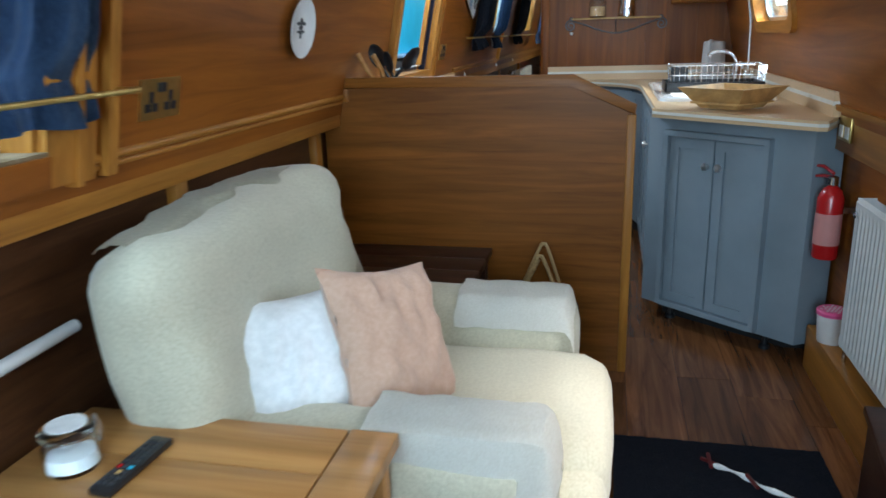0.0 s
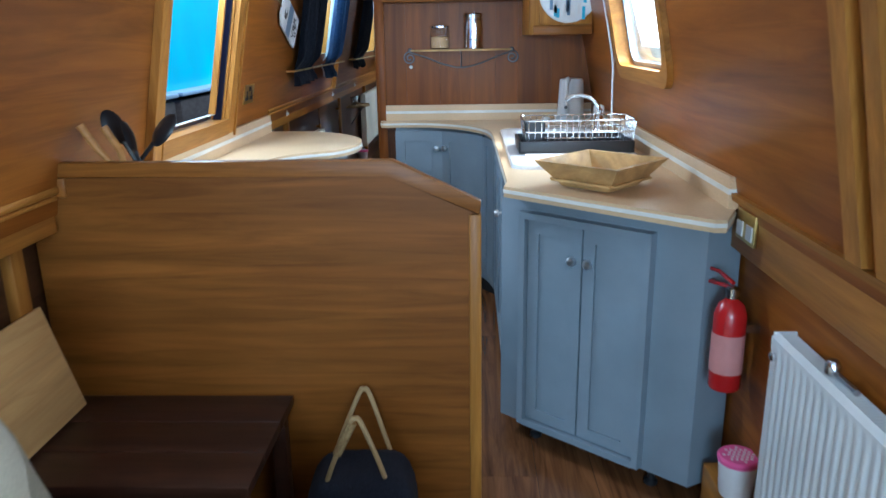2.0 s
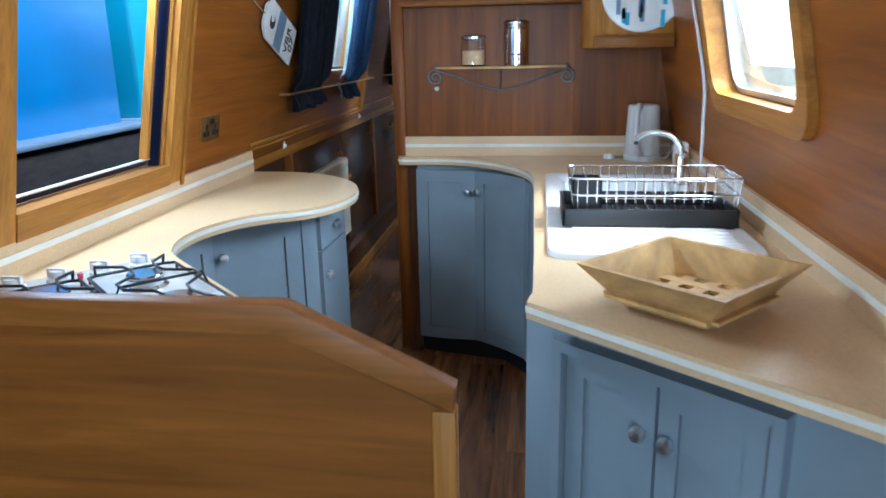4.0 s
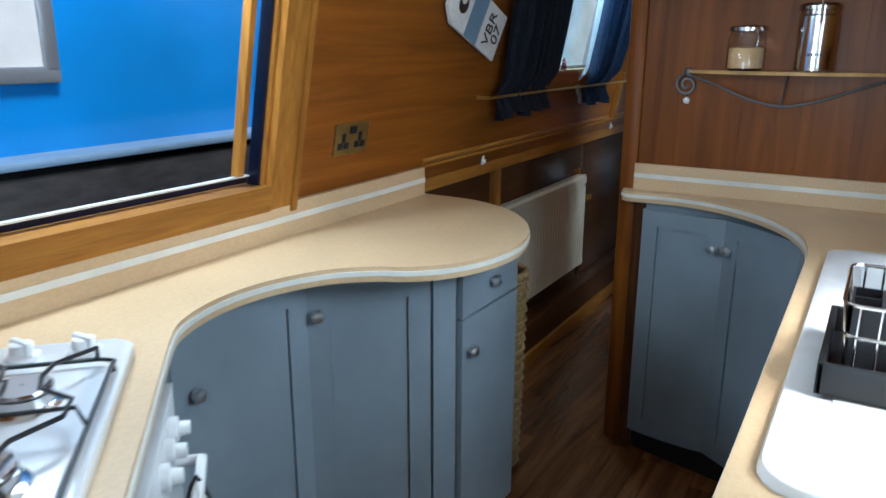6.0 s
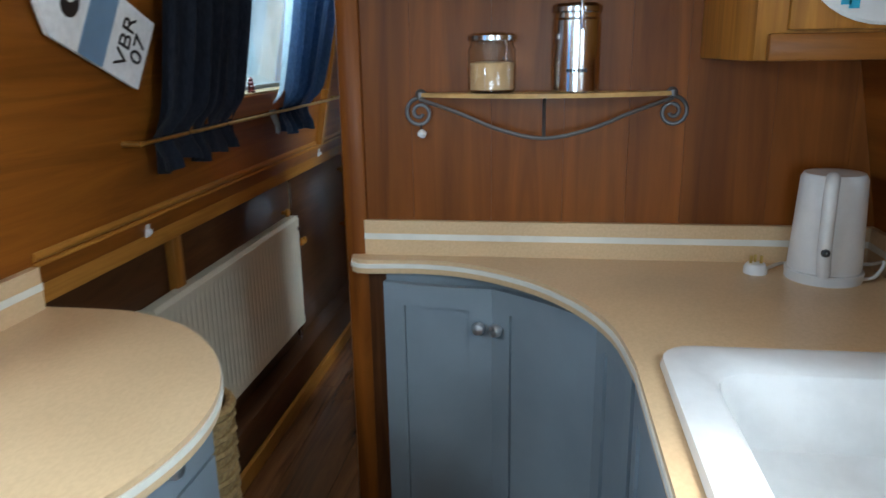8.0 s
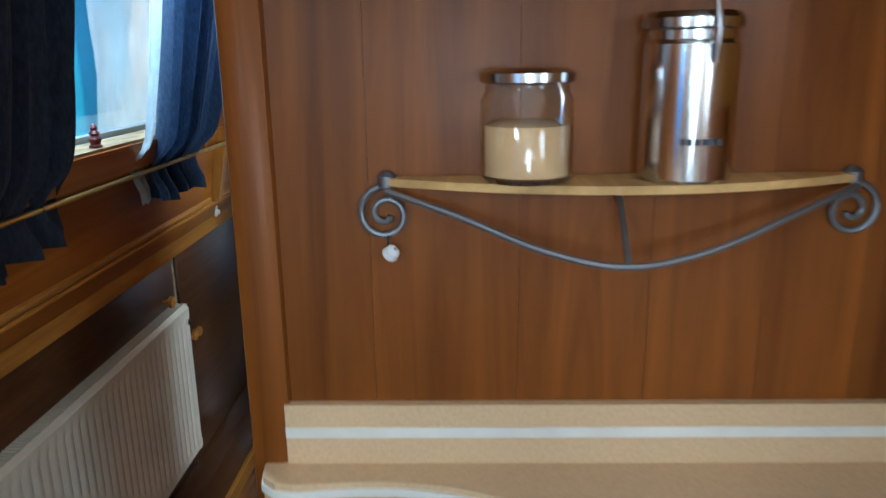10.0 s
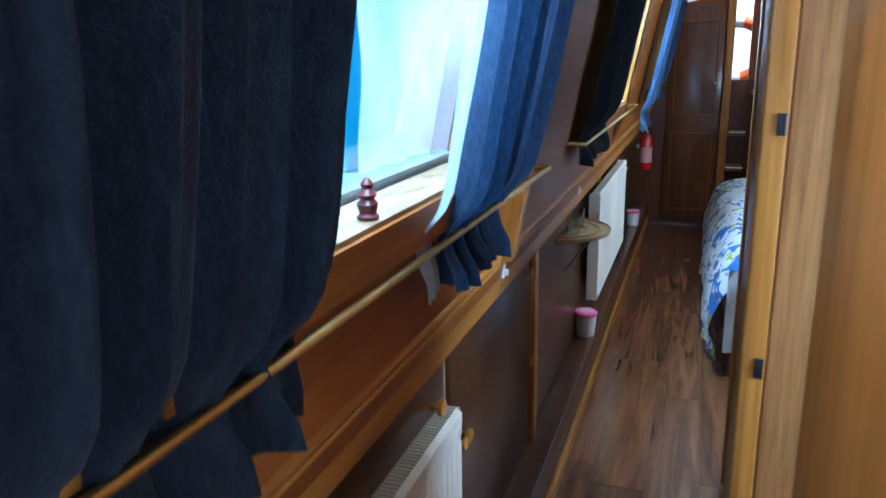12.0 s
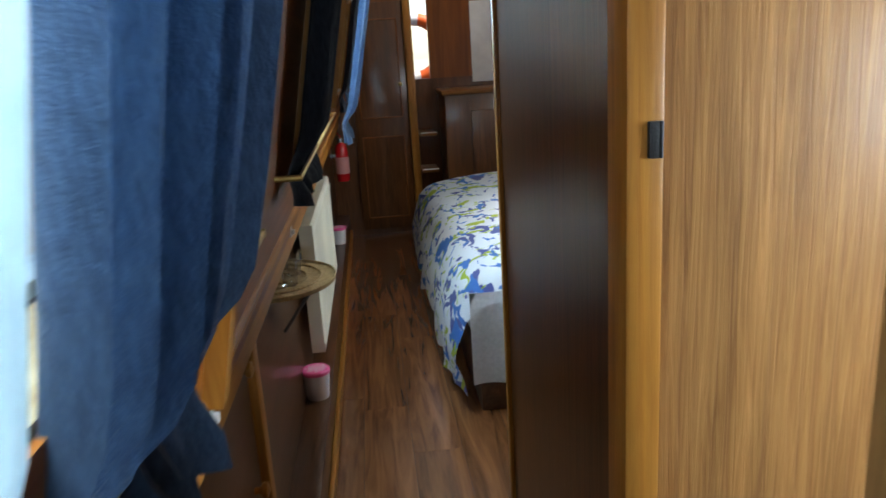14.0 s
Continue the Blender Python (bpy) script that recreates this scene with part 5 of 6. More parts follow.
# table, jar and remote
tb = thing("side_table", (-0.68, 0.85, 0), "oiled pine plank table with breadboard end", "table")
for i in range(4):
    part("plank", B(-1.0, -0.452, 0.55 + 0.1490 * i, 0.55 + 0.1490 * (i + 1) - 0.002, 0.552, 0.580, 0.003), PINE, tb)
part("end_board", B(-0.448, -0.356, 0.548, 1.146, 0.552, 0.5815, 0.004), PINE, tb)
for x in (-0.98, -0.41):
    for y in (0.57, 1.08):
        part("leg", B(x, x + 0.04, y, y + 0.04, 0, 0.552, 0.003), PINE, tb)
part("apron", B(-0.98, -0.375, 1.095, 1.115, 0.47, 0.552), PINE, tb)
j2 = thing("clip_top_jar", (-0.885, 0.945, 0.58), "small clip-top glass jar of white sugar", "jar")
c = (-0.885, 0.945, 0.5805)
part("glass", L([(0.042, 0), (0.046, 0.006), (0.046, 0.045), (0.040, 0.058), (0.040, 0.064), (0.036, 0.064), (0.042, 0.044), (0.042, 0.008), (0.002, 0.006)], c, 28), GLASS, j2).visible_shadow = False
part("sugar", L([(0.040, 0.008), (0.040, 0.030), (0.002, 0.032)], c, 24), LINEN_W, j2, "white contents")
part("lid", L([(0.041, 0.066), (0.046, 0.068), (0.046, 0.076), (0.040, 0.081), (0.002, 0.081)], c, 28), GLASS, j2)
part("lid_label", L([(0.034, 0.0815), (0.034, 0.083), (0.002, 0.083)], c, 24), LINEN_W, j2, "white lid disc")
part("clasp", T([(c[0] + 0.04, c[1] + 0.02, c[2] + 0.095), (c[0] + 0.05, c[1] + 0.02, c[2] + 0.07), (c[0] + 0.047, c[1] + 0.02, c[2] + 0.045)], 0.003), STEEL, j2, "wire clasp")
rm = thing("remote_control", (-0.77, 0.96, 0.58), "slim black television remote", "remote")
RM = pose(-0.775, 0.955, 0.582, 0, 0, -3)
part("body", box(bmesh.new(), -0.021, 0.021, -0.085, 0.085, 0, 0.014, 0.004, RM), BLACK, rm)
for r in range(9):
    for q in range(3):
        colour = RED if (r, q) == (3, 0) else BOAT_TEAL if (r, q) == (3, 2) else PLY if (r, q) == (2, 1) else RUBBER
        part("button", box(bmesh.new(), -0.015 + 0.011 * q, -0.007 + 0.011 * q, -0.07 + 0.016 * r, -0.061 + 0.016 * r, 0.0135, 0.0165, 0.001, RM), colour, rm)

# plate on the wall
wp = thing("wall_plate", (-0.94, 2.175, 1.315), "white wall plate with grey bee motif", "plate")
PM = Matrix.Translation((XL(1.315) + 0.012, 2.175, 1.315)) @ pose(0, 0, 0, 0, 90 + lean, 0)
part("dish", lathe(bmesh.new(), [(0.055, 0), (0.088, 0.012), (0.090, 0.016), (0.085, 0.016), (0.055, 0.006), (0.002, 0.005)], (0, 0, 0), 40), CERAMIC, wp)
wp.children[0].data.transform(PM)
for a, b, w_, h_ in ((0, 0.018, 0.010, 0.012), (0, 0, 0.014, 0.008), (0, -0.014, 0.011, 0.008), (0, -0.027, 0.007, 0.006), (0.022, 0.012, 0.012, 0.006), (-0.022, 0.012, 0.012, 0.006), (0.018, -0.012, 0.010, 0.004), (-0.018, -0.012, 0.010, 0.004)):
    bm = bmesh.new()
    lathe(bm, [(1, 0), (1, 1), (0.002, 1)], (0, 0, 0), 12)
    bmesh.ops.transform(bm, matrix=PM @ Matrix.Translation((-b, a, 0.0055)) @ Matrix.Diagonal((h_, w_, 0.0012, 1)), verts=bm.verts)
    part("motif", bm, RUBBER, wp, "grey painted motif")

# curtain rod and curtain of the first window


def curtain(name, y0, y1, z0, z1, mat, label, folds=5, lean_top=0.0, depth=0.05, amp=0.018, lining=False, ragged=0.03, seed=0, gather=0.0):
    ob = thing(name, (XL(z0), (y0 + y1) / 2, z0), label, "curtain", "navy curtains")

    def fn(u, v):
        z = z0 + (z1 - z0) * v
        # gathered behind the low rod, looser below it
        pinch = math.exp(-((z - z0 - 0.07) / 0.04) ** 2)
        ph = u * folds * 2 * math.pi + 0.6 * math.sin(3 * u + seed) + wob(u * 3, v * 1.5, seed, 1.4, 1.0)
        d = depth + (amp * math.sin(ph) + 0.4 * amp * math.sin(2.3 * ph + seed)) * (1 - 0.6 * pinch) - 0.030 * pinch
        y = y0 + (y1 - y0 - gather * (1 - v) ** 2) * u + lean_top * v * v + 0.008 * math.sin(ph * 0.5 + 4 * v)
        zz = z - (ragged * (0.5 + noise.noise(Vector((u * 5, seed, 0)))) * (1 - v) ** 8)
        return (XL(zz) + max(0.012, d), y, zz)
    part("cloth", sheet(fn, folds * 16, 30, 0.003), mat, ob)
    return ob


curtain("curtain", 0.35, 1.215, 1.165, 1.86, BLUE_CLOTH, "short dark blue curtain gathered on a low rod", 7, seed=3, depth=0.045)


def rod(y0, y1, z, d, mat, label, ends=True):
    r = thing("curtain_rod", (XL(z) + d, (y0 + y1) / 2, z), label, "curtain rod", "curtain rods")
    part("bar", T([(XL(z) + d, y0, z), (XL(z) + d, y1, z)], 0.0055, 10), mat, r)
    for y in (y0, y1):
        part("bracket", T([(XL(z) - 0.0, y, z), (XL(z) + d + 0.004, y, z)], 0.007, 10), mat, r)
    return r


rod(0.0, 1.285, 1.195, 0.07, BRASS, "thin brass curtain rod")
bm = S(1.20, 1.235, 1.03, 1.93, -0.001, 0.016)
slab(bm, 1.262, 1.292, 1.03, 1.93, -0.001, 0.026)
structure("trim_window_post", bm, TRIM_Z, "upright oak mouldings beside the saloon window", "trim")
structure("trim_worn_sill", B(-1.06, -0.999, -1.5, 1.30, 1.064, 1.074, bevel=0.002), WORN, "worn pale sill board on the dado rail", "trim")
cp = thing("water_pipe", (-1.05, 0.9, 0.62), "grey pipe along the hull side", "pipe")
part("pipe", T([(-1.055, 0.2, 0.71), (-1.055, 1.2, 0.73)], 0.014, 12), PLASTIC_W, cp)

# low dark table, leaning board and bag beside the partition
lt = thing("low_table", (-0.72, 2.46, 0), "low dark-stained wooden table by the partition", "table")
for i in range(3):
    part("top_board", B(-1.02, -0.418, 2.245 + 0.1435 * i, 2.245 + 0.1435 * (i + 1) - 0.002, 0.462, 0.490, 0.003), DARK_X, lt)
for x in (-1.0, -0.475):
    for y in (2.265, 2.625):
        part("leg", B(x, x + 0.04, y, y + 0.04, 0, 0.462, 0.003), DARK_X, lt)
part("apron", B(-0.96, -0.475, 2.27, 2.29, 0.39, 0.462), DARK_X, lt)
lb = thing("leaning_board", (-0.99, 2.42, 0.49), "pale plywood board leaning against the hull side", "board")
part("board", box(bmesh.new(), -0.006, 0.006, -0.21, 0.21, -0.145, 0.145, 0.002, pose(-1.005, 2.40, 0.635, 0, -16, 0)), PLY, lb)
bg = thing("bag", (-0.22, 2.52, 0), "dark soft bag with rope handles", "bag")
part("body", rounded(bmesh.new(), -0.36, -0.08, 2.44, 2.66, 0.0, 0.36, 0.07, 0, 0.015), RUG, bg, "dark cloth body")
for y, s in ((2.50, 0.0), (2.63, 0.03)):
    P = smooth_line([(-0.335, y - 0.02, 0.22), (-0.29, y - 0.01, 0.37), (-0.235, y + s, 0.50), (-0.222, y + s, 0.515), (-0.205, y + s, 0.50), (-0.155, y - 0.01, 0.37), (-0.10, y - 0.03, 0.20)], 6)
    part("handle", T(P, 0.0065, 8), ROPE, bg, "pale rope handle")
part("handle_grip", T([(-0.228, 2.50, 0.505), (-0.270, 2.49, 0.42)], 0.012), WICKER, bg, "bound rope grip")

# radiators


def radiator(x_face, facing, y0, y1, z0, z1, mat, label):
    """A convector panel; facing is the sign of x that its front looks along."""
    s = facing
    r = thing("radiator", (x_face - s * 0.03, (y0 + y1) / 2, z0), label, "radiator", "panel radiators")
    X = lambda d: x_face - s * d
    bm = bmesh.new()
    n = max(6, int((y1 - y0) / 0.033))
    prof = []
    for i in range(n):
        a = y0 + 0.02 + (y1 - y0 - 0.04) * i / n
        w = (y1 - y0 - 0.04) / n
        prof += [(a, 0.0), (a + w * 0.55, 0.0), (a + w * 0.68, 0.006), (a + w * 0.87, 0.006)]
    prof = [(y0, 0.004), (y0 + 0.006, 0.0)] + prof + [(y1 - 0.006, 0.0), (y1, 0.004)]
    rows = [(z0, 0.012), (z0 + 0.012, 0), (z0 + 0.035, 0), (z0 + 0.05, 1), (z1 - 0.05, 1), (z1 - 0.035, 0), (z1 - 0.012, 0), (z1, 0.012)]
    g = [[bm.verts.new((X((d if k == 1 else 0) + (k if k not in (0, 1) else 0)), y, z)) for y, d in prof] for z, k in rows]
    for a, b in zip(g, g[1:]):
        for i in range(len(prof) - 1):
            bm.faces.new((a[i], a[i + 1], b[i + 1], b[i]))
    part("front_panel", bm, mat, r)
    lo, hi = sorted((X(0.012), X(0.055)))
    part("body", B(lo, hi, y0 + 0.003, y1 - 0.003, z0, z1 - 0.012), mat, r)
    for y in (y0, y1 - 0.003):
        part("side_panel", B(min(X(0.004), X(0.058)), max(X(0.004), X(0.058)), y, y + 0.003, z0, z1), mat, r)
    bm = bmesh.new()
    m = int((y1 - y0) / 0.012)
    for i in range(m):
        y = y0 + 0.006 + (y1 - y0 - 0.012) * i / m
        box(bm, min(X(0.012), X(0.05)), max(X(0.012), X(0.05)), y, y + 0.005, z1 - 0.006, z1 - 0.001)
    part("grille", bm, mat, r, "slotted top grille")
    ye = y1
    part("valve", L([(0.012, 0), (0.014, 0.02), (0.008, 0.03), (0.008, 0.05)], (X(0.03), ye + 0.018, z0 + 0.02), 12), CHROME, r, "chrome valve")
    part("valve", L([(0.010, 0), (0.011, 0.008), (0.004, 0.012)], (X(-0.002), ye - 0.03, z1 - 0.05), 12, pose(0, 0, 0, 0, 90 * s)), CHROME, r, "bleed valve")
    zf = 0.17
    part("pipe", T([(X(0.03), ye + 0.018, zf), (X(0.03), ye + 0.018, z0 + 0.03)], 0.007), CHROME, r)
    part("bracket", B(min(X(0.055), X(0.085)), max(X(0.055), X(0.085)), (y0 + y1) / 2 - 0.02, (y0 + y1) / 2 + 0.02, z0 + 0.05, z1 - 0.05), mat, r)
    return r


radiator(0.782, -1, 1.55, 2.505, 0.232, 0.745, WHITE_RAD, "white ribbed panel radiator on the cabin side")
radiator(-1.02, 1, 5.22, 6.43, 0.275, 0.775, CREAM_RAD, "cream ribbed panel radiator below the dado rail")
radiator(-0.995, 1, 8.58, 9.85, 0.33, 0.87, CREAM_RAD, "cream panel radiator beside the bed")

# fire extinguishers and tubs


def extinguisher(x, y, z, h, label):
    e = thing("fire_extinguisher", (x, y, z), label, "fire extinguisher")
    r = h * 0.132
    part("cylinder", L([(r * 0.9, 0), (r, 0.008), (r, h * 0.66), (r * 0.75, h * 0.75), (r * 0.35, h * 0.79), (r * 0.33, h * 0.83)], (x, y, z), 24), RED, e)
    part("label", L([(r * 1.012, h * 0.16), (r * 1.012, h * 0.50)], (x, y, z), 24), LABEL, e, "pale printed label")
    part("valve", L([(r * 0.42, h * 0.80), (r * 0.42, h * 0.88), (0.006, h * 0.9)], (x, y, z), 14), STEEL, e, "steel valve head")
    part("lever", T([(x, y, z + h * 0.92), (x - 0.02, y + h * 0.16, z + h * 0.97), (x - 0.03, y + h * 0.32, z + h * 0.95)], 0.006), RED, e, "red lever")
    part("handle", T([(x, y, z + h * 0.88), (x - 0.02, y + h * 0.14, z + h * 0.87), (x - 0.03, y + h * 0.30, z + h * 0.84)], 0.006), RED, e, "red carrying handle")
    part("gauge", L([(0.012, 0), (0.012, 0.006)], (x - 0.02, y - 0.005, z + h * 0.84), 14, pose(0, 0, 0, 0, 90)), BLACK, e, "black gauge")
    part("bracket", B(min(x, x + math.copysign(0.09, x)), max(x, x + math.copysign(0.09, x)), y - 0.012, y + 0.012, z + h * 0.5, z + h * 0.56), STEEL, e, "wall bracket")
    return e


extinguisher(0.782, 2.775, 0.465, 0.335, "small red fire extinguisher on a wall bracket")
extinguisher(-0.965, 11.2, 0.62, 0.36, "red fire extinguisher at the cabin end")


def tub(x, y, z, label, rot=0):
    t = thing("moisture_tub", (x, y, z), label, "tub", "moisture traps")
    part("tub", L([(0.043, 0), (0.045, 0.004), (0.053, 0.105), (0.050, 0.107), (0.002, 0.106)], (x, y, z), 24), TUB, t)
    part("lid", L([(0.056, 0.106), (0.057, 0.118), (0.052, 0.124), (0.002, 0.124)], (x, y, z), 24), PINK_LID, t, "pink perforated lid")
    bm = bmesh.new()
    for i in range(-3, 4):
        for k in range(-3, 4):
            if i * i + k * k < 10:
                lathe(bm, [(0.0045, 0.1235), (0.0045, 0.1250), (0.001, 0.1251)], (x + i * 0.0135 + (k % 2) * 0.006, y + k * 0.0125, z), 7)
    part("holes", bm, TUB, t, "pale holes in the lid")
    return t


tub(0.815, 2.70, 0.17, "clear tub with pink perforated lid")
tub(-1.035, 8.46, 0.19, "clear tub with pink perforated lid")
tub(-1.03, 11.0, 0.19, "clear tub with pink perforated lid")
th = thing("thermostat", (0.83, 2.12, 0.74), "small white control box on the cabin side", "switch box")
part("box", B(0.835, 0.86, 1.98, 2.06, 0.78, 0.84, 0.004), PLASTIC_W, th)
vl = thing("radiator_valve_head", (0.80, 2.25, 0.745), "grey radiator valve fitting", "valve")
bm = L([(0.016, 0), (0.016, 0.02), (0.01, 0.03)], (0.815, 2.28, 0.745), 14)
tube(bm, [(0.815, 2.26, 0.752), (0.815, 2.18, 0.752)], 0.008)
part("fitting", bm, STEEL, vl)

# rug, crate and rope toy
rg = thing("rug", (0.35, 1.5, 0), "dark navy deep-pile rug", "rug")
part("rug_cloth", sheet(lambda u, v: (0.05 + 0.62 * u, 0.30 + 1.88 * v, 0.016 + wob(u * 20, v * 40, 0, 1.5, 0.004)), 40, 80, 0.014), RUG, rg)
ct = thing("wooden_crate", (0.72, 1.45, 0), "dark brown wooden chest", "chest")
part("body", box(bmesh.new(), -0.10, 0.10, -0.30, 0.30, 0, 0.36, 0.004, pose(0.70, 1.46, 0, 0, 0, -8)), DARK_X, ct)
part("lid", box(bmesh.new(), -0.112, 0.112, -0.312, 0.312, 0.36, 0.385, 0.005, pose(0.70, 1.46, 0, 0, 0, -8)), DARK_X, ct)
dg_ = thing("rope_toy", (0.42, 1.9, 0.02), "chewed red and white rope toy on the rug", "toy")
part("rope", T(smooth_line([(0.34, 2.02, 0.035), (0.40, 1.97, 0.045), (0.46, 1.93, 0.035), (0.53, 1.88, 0.04)], 6), lambda k: 0.006 + 0.003 * math.sin(k * 18), 8), LINEN_W, dg_)
for a, b in (((0.34, 2.02, 0.04), (0.31, 2.06, 0.03)), ((0.33, 2.0, 0.04), (0.33, 2.08, 0.035)), ((0.53, 1.88, 0.04), (0.56, 1.85, 0.03)), ((0.42, 1.96, 0.05), (0.44, 1.90, 0.05))):
    part("strand", T([a, b], 0.006), RED_RESIN, dg_, "red frayed strand")

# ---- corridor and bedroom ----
# the near curtain of each pair takes the shaded tone, the far one the lit
curtain("curtain", 5.11, 5.60, 1.198, 1.90, NAVY_SHADED, "heavy navy curtain in shade-darkened cloth gathered on a low rod", 6, lean_top=-0.09, depth=0.062, amp=0.024, seed=1)
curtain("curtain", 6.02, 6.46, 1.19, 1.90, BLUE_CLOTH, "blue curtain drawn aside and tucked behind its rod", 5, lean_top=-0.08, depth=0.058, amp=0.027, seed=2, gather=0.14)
curtain("curtain_lining", 5.935, 6.012, 1.20, 1.90, LINING, "pale lining of the drawn curtain", 1, lean_top=-0.10, depth=0.05, amp=0.010, seed=7)
curtain("curtain", 7.35, 7.95, 1.20, 1.90, NAVY_SHADED, "navy curtain in shade-darkened cloth at the bedroom window", 5, depth=0.06, amp=0.022, seed=5)
curtain("curtain", 8.75, 9.15, 1.17, 1.90, BLUE_CLOTH, "blue curtain in lit-toned cloth by the bedroom window", 3, depth=0.14, amp=0.016, seed=6)
curtain("curtain", 9.9, 10.3, 1.22, 1.90, NAVY_SHADED, "navy curtain in shade-darkened cloth at the far window", 3, depth=0.08, amp=0.016, seed=8)
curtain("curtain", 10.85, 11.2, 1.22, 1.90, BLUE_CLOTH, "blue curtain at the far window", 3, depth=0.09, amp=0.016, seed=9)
rod(5.05, 6.78, 1.256, 0.044, BRASS, "thin brass curtain rod over the corridor curtains")
rod(7.30, 9.2, 1.255, 0.055, BRASS, "thin brass curtain rod at the bedroom window")
bm = S(6.62, 6.66, 1.06, 1.30, -0.001, 0.03)
slab(bm, 6.685, 6.705, 1.06, 1.93, -0.001, 0.014)
structure("trim_window_end", bm, TRIM_Z, "short oak end piece of the window moulding", "trim")
fg = thing("figurine", (-0.935, 5.80, 1.335), "small dark red carved figurine on the sill", "figurine")
part("carving", L([(0.013, 0), (0.014, 0.004), (0.010, 0.007), (0.013, 0.018), (0.008, 0.024), (0.012, 0.029), (0.006, 0.036), (0.008, 0.041), (0.004, 0.047), (0.001, 0.049)], (XL(1.335) + 0.005, 5.80, 1.334), 12), RED_RESIN, fg)


def light_switch(y):
    s = thing("hook_plate", (-0.998, y, 1.01), "small cream plastic catch on the rail", "catch", "rail catches")
    part("plate", B(-1.0, -0.994, y, y + 0.022, 0.995, 1.035, 0.002), PLASTIC_W, s)
    part("catch", B(-0.995, -0.985, y + 0.005, y + 0.017, 1.002, 1.016, 0.002), PLASTIC_W, s)


for y in (5.18, 6.69, 7.86):
    light_switch(y)

# locker doors in the hull side with wooden knobs
for y0, y1 in ((5.50, 6.46), (6.50, 7.33)):
    lk = thing("hull_locker", (-1.08, (y0 + y1) / 2, 0.2), "dark varnished locker door with wooden knobs", "locker")
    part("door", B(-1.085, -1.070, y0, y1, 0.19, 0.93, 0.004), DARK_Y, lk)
    for z in ((0.55, 0.85) if y0 > 6 else (0.80,)):
        q = pose(0, 0, 0, 0, 90)
        part("knob", L([(0.008, 0), (0.008, 0.012), (0.018, 0.02), (0.018, 0.03), (0.004, 0.036)], (-1.070, y1 - 0.09, z), 14, q), TRIM_Z, lk, "turned wooden knob")
for y in (6.53, 6.57):
    part("knob", L([(0.007, 0), (0.007, 0.01), (0.016, 0.018), (0.016, 0.028), (0.004, 0.033)], (-1.070, y, 0.63), 14, pose(0, 0, 0, 0, 90)), TRIM_Z, lk, "turned wooden knob")
# worn bare patch on the lining
structure("trim_bare_patch", B(-1.087, -1.082, 6.36, 6.52, 0.66, 0.955), WORN, "bare worn patch of the hull lining", "wall", False)

ws = thing("wicker_shelf", (-1.0, 8.08, 0.80), "half-round wicker shelf on the hull side", "shelf")
half = [(-1.083, 7.86)] + [(-1.083 + 0.19 * math.sin(math.pi * k / 16), 8.08 - 0.22 * math.cos(math.pi * k / 16)) for k in range(1, 16)] + [(-1.083, 8.30)]
part("tray", plate(bmesh.new(), half, 0.795, 0.805, 0.002), WICKER, ws)
bm = bmesh.new()
for r in (0.25, 0.5, 0.75, 1.0):
    tube(bm, [(-1.083 + 0.19 * r * math.sin(math.pi * k / 16), 8.08 - 0.22 * r * math.cos(math.pi * k / 16), 0.808) for k in range(17)], 0.004, 6)
part("weave", bm, WICKER, ws)
part("stay", T([(-1.08, 8.08, 0.62), (-0.95, 8.08, 0.795)], 0.006), PEWTER, ws)
for y in (7.98, 8.10):
    gl = thing("tumbler", (-1.03, y, 0.81), "small clear glass tumbler", "glass", "tumblers on the shelf")
    part("glass", L([(0.022, 0), (0.03, 0.08), (0.028, 0.08), (0.020, 0.004), (0.002, 0.004)], (-1.03, y, 0.813), 18), GLASS, gl).visible_shadow = False

bk = thing("basket", (-0.83, 4.86, 0), "tall woven wicker basket beside the cabinet", "basket")
part("body", L([(0.075, 0), (0.085, 0.02), (0.10, 0.71), (0.092, 0.71), (0.078, 0.02), (0.002, 0.012)], (-0.735, 4.80, 0), 22), WICKER, bk)
bm = bmesh.new()
for k in range(20):
    z = 0.03 + 0.035 * k
    r = 0.086 + 0.0145 * z / 0.71
    tube(bm, [(-0.735 + (r + 0.004 * (i % 2)) * math.cos(i * math.pi / 12), 4.80 + (r + 0.004 * (i % 2)) * math.sin(i * math.pi / 12), z) for i in range(24)], 0.008, 5, True)
part("weave", bm, WICKER, bk, "woven rings")
part("rim", T([(-0.735 + 0.10 * math.cos(i * math.pi / 12), 4.80 + 0.10 * math.sin(i * math.pi / 12), 0.715) for i in range(24)], 0.012, 8, True), WICKER, bk)

# bed
bd = thing("bed", (0.2, 9.7, 0), "double bed made up with a patterned duvet", "bed")
part("base", B(-0.36, 0.84, 8.55, 10.95, 0.0, 0.30, 0.01), DARK_Y, bd, "dark bed base")
part("mattress", rounded(bmesh.new(), -0.38, 0.84, 8.50, 10.95, 0.28, 0.54, 0.06), LINEN_W, bd)
dv = thing("duvet", (0.2, 9.7, 0.56), "white duvet printed with blue and lime brush marks", "duvet")


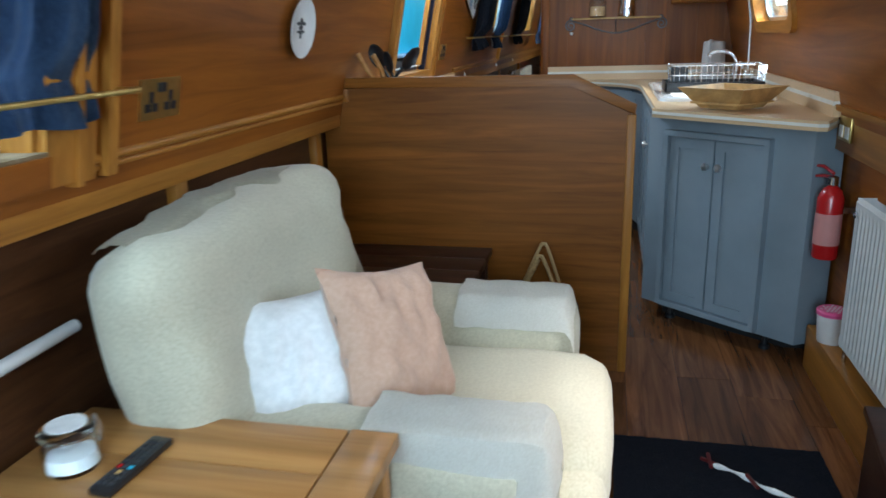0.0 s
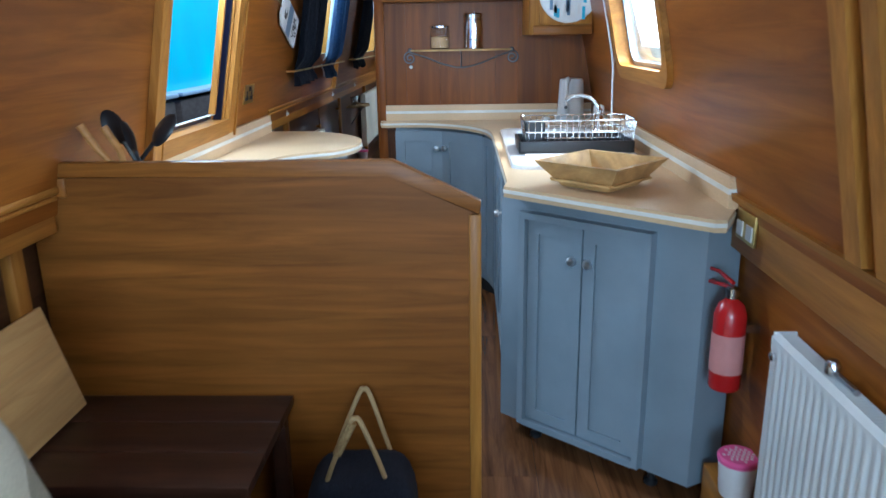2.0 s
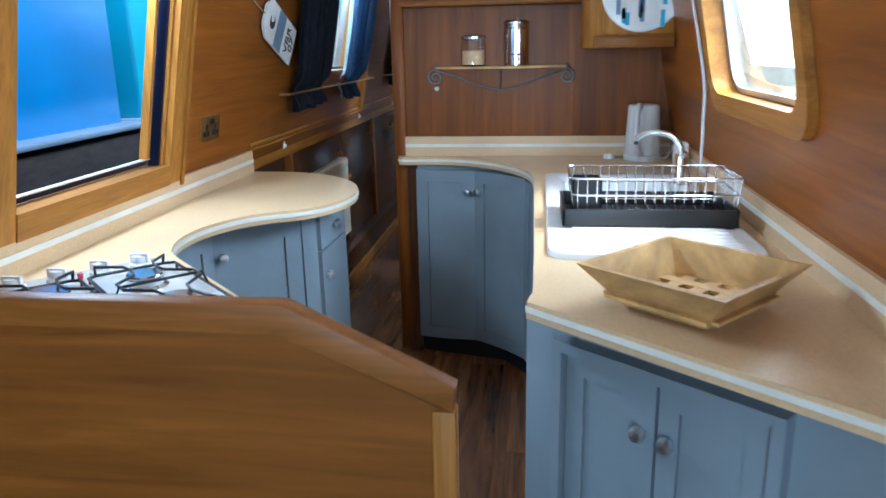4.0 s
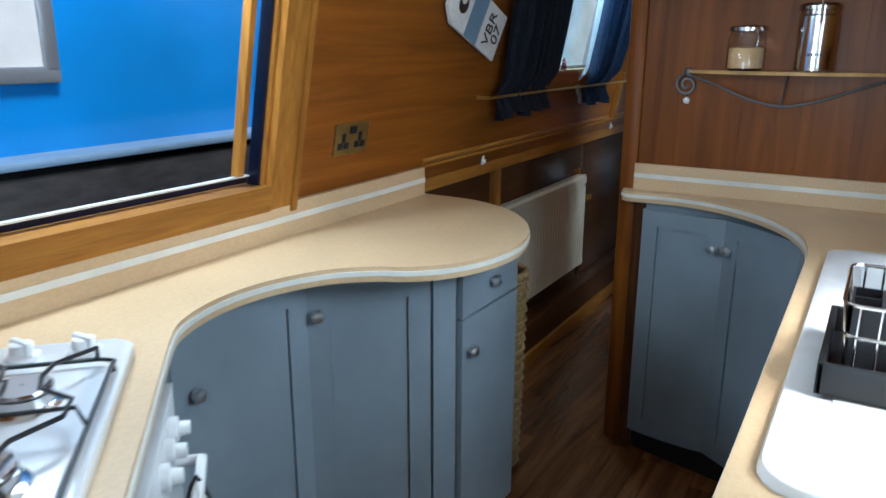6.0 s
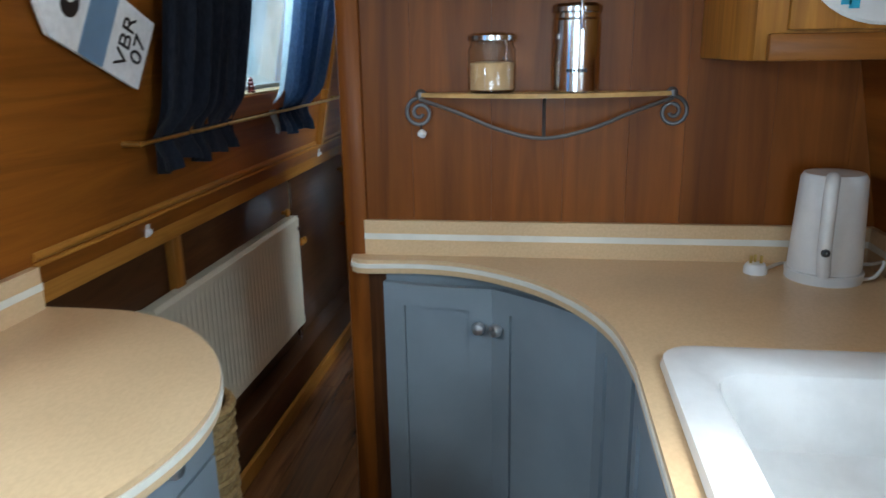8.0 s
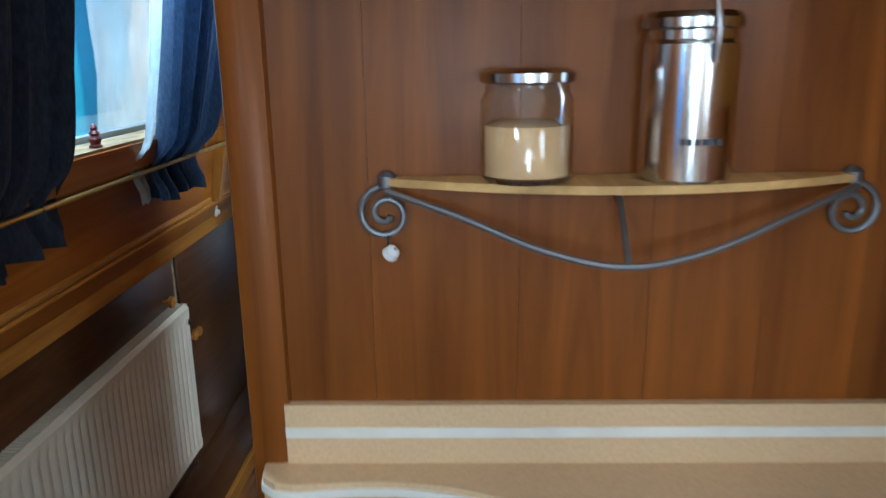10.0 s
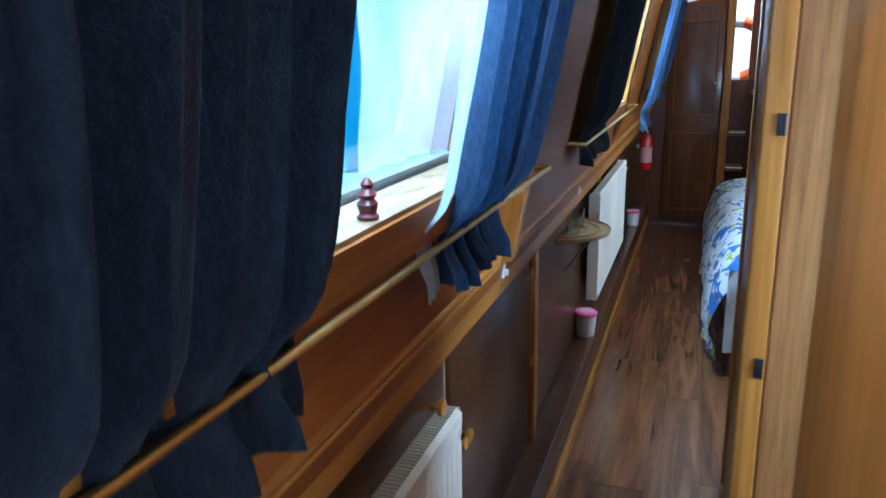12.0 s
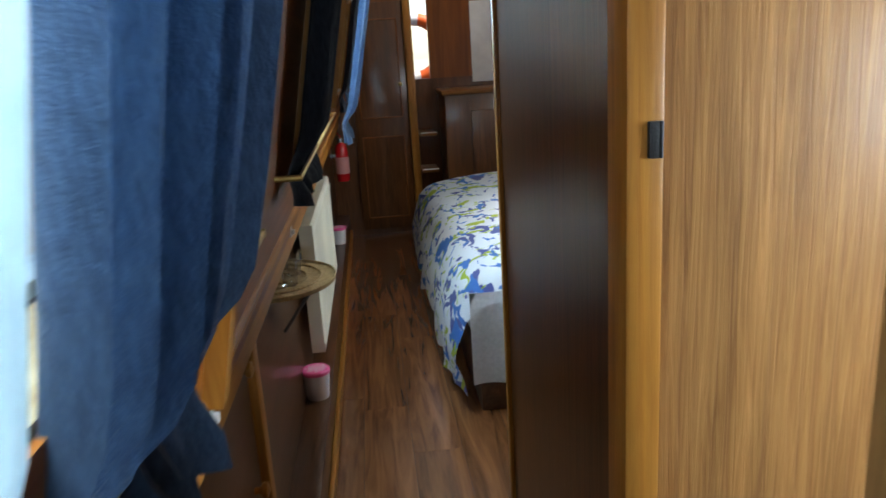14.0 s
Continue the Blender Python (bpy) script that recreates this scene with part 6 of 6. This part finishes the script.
def duvet(u, v):
    y = 8.50 + 2.42 * v
    s = u * 1.75
    prof = smooth_line([(-0.475, 0, 0.10), (-0.485, 0, 0.25), (-0.46, 0, 0.42), (-0.40, 0, 0.55), (-0.27, 0, 0.615), (0.1, 0, 0.64), (0.5, 0, 0.63), (0.85, 0, 0.62)], 6)
    k = u * (len(prof) - 1)
    i = min(int(k), len(prof) - 2)
    p = prof[i].lerp(prof[i + 1], k - i)
    hang = max(0, 1 - u * 3)
    fold = (0.018 * math.sin(v * 38 + wob(v * 3, u, 1, 1, 3)) + wob(u * 3, v * 10, 2, 1.5, 0.035)) * hang + wob(u * 5, v * 9, 4, 1.5, 0.025)
    near = max(0, 1 - v / 0.05)
    return (p.x + fold * 0.8 + 0.05 * near * hang, y + 0.02 * math.sin(u * 9), p.z + fold * 0.5 + 0.04 * v * hang - 0.10 * near ** 2 * (1 - hang))


part("cover", sheet(duvet, 46, 90, 0.014), DUVET, dv)
vl2 = thing("bed_sheet", (-0.3, 8.5, 0.3), "white sheet hanging at the foot of the bed", "sheet")
part("cloth", sheet(lambda u, v: (-0.40 + 1.2 * u, 8.478 + 0.015 * math.sin(u * 30) * (1 - v), 0.16 + 0.40 * v), 40, 8, 0.006), LINEN_W, vl2)

# cupboard, door and things at the end bulkhead
ed = thing("end_door", (-0.63, 11.97, 0), "dark varnished door in the end bulkhead", "door")
part("panel", B(-0.86, -0.405, 11.965, 11.999, 0.05, 1.93, 0.003), DARK_Z, ed)
for z0, z1 in ((0.15, 0.85), (1.0, 1.8)):
    bm = bmesh.new()
    for a in ((-0.81, -0.80, z0, z1), (-0.465, -0.455, z0, z1), (-0.81, -0.455, z0, z0 + 0.01), (-0.81, -0.455, z1 - 0.01, z1)):
        box(bm, a[0], a[1], 11.955, 11.966, a[2], a[3], 0.002)
    part("moulding", bm, OAK_Z, ed)
part("knob", L([(0.008, 0), (0.016, 0.02), (0.004, 0.03)], (-0.46, 11.964, 1.27), 12, pose(0, 0, 0, 90)), BRASS, ed, "brass knob")
structure("trim_end_post", B(-0.40, -0.335, 11.93, 11.999, 0.0, 2.0, bevel=0.006), TRIM_Z, "oak post beside the opening", "trim")
ec = thing("end_cupboard", (0.2, 11.8, 0), "dark wooden cupboard with oak top", "cupboard")
part("body", B(-0.145, 0.75, 11.5, 11.99, 0.0, 1.18, 0.005), DARK_Z, ec)
part("top", B(-0.165, 0.78, 11.47, 11.995, 1.18, 1.215, 0.006), TRIM_X, ec, "oak top board")
part("door", B(0.06, 0.72, 11.485, 11.50, 0.06, 1.05, 0.004), DARK_Z, ec)
for z in (0.30, 0.58, 0.88):
    st = thing("step_tread", (-0.27, 11.85, z), "oak companionway step with white nosing", "step", "companionway steps")
    part("tread", B(-0.333, -0.20, 11.72, 11.998, z - 0.03, z, 0.004), TRIM_X, st)
    part("nosing", B(-0.333, -0.20, 11.712, 11.722, z - 0.006, z + 0.003, 0.002), LINEN_W, st, "white nosing")
nb = thing("notice_board", (0.35, 11.98, 1.57), "plain white board on the end bulkhead", "board")
part("board", B(0.155, 0.60, 11.985, 11.999, 1.25, 1.90, 0.002), PLASTIC_W, nb)
lr = thing("lifebuoy", (-0.27, 12.35, 1.5), "orange and white lifebuoy outside the stern opening", "lifebuoy")
ringp = [(-0.30 + 0.25 * math.cos(k * math.pi / 16), 12.40, 1.55 + 0.25 * math.sin(k * math.pi / 16)) for k in range(32)]
part("ring", T(ringp, 0.055, 12, True), ORANGE, lr)
for k in (0, 8, 16, 24):
    part("band", T([ringp[(k + j) % 32] for j in range(-1, 2)], 0.057, 12), LINEN_W, lr, "white band")
deck = structure("stern_deck", B(-0.9, 0.7, 12.06, 14.0, 0.4, 0.5), HULL_OUT, "dark stern deck", "deck")
part("stand", B(-0.32, -0.28, 12.38, 12.42, 0.5, 1.26), HULL_OUT, lr, "post under the lifebuoy")

# ---- pieces: bulkhead planks and floor planks ----
random.seed(11)
bulk = structure("bulkhead_boards", B(-0.414, 0.84, 5.2195, 5.2215, 0.0, 1.985), GAP, "upright oak boards of the galley bulkhead", "wall", False)
xs = -0.414
for i in range(12):
    w_ = 0.160 + 0.022 * ((i * 7) % 4 - 1.5)
    e = min(0.84, xs + w_)
    if e > xs:
        part("plank", B(xs, e - 0.0005, 5.208, 5.2195, CZ - 0.05, 1.985), OAK_Z, bulk, smooth=False)
    xs = e
floor = structure("floor", B(-1.10, 0.88, Y0, Y1, -0.012, -0.004), GAP, "walnut laminate plank floor", "floor", False)
for i in range(10):
    x0 = -1.06 + 0.193 * i
    y = Y0 - random.uniform(0, 1.1)
    while y < Y1:
        e = y + 1.21
        part("plank", B(x0, min(x0 + 0.1915, 0.87), max(y, Y0), min(e, Y1) - 0.002, -0.004, 0.0), LAMINATE, floor, smooth=False)
        y = e
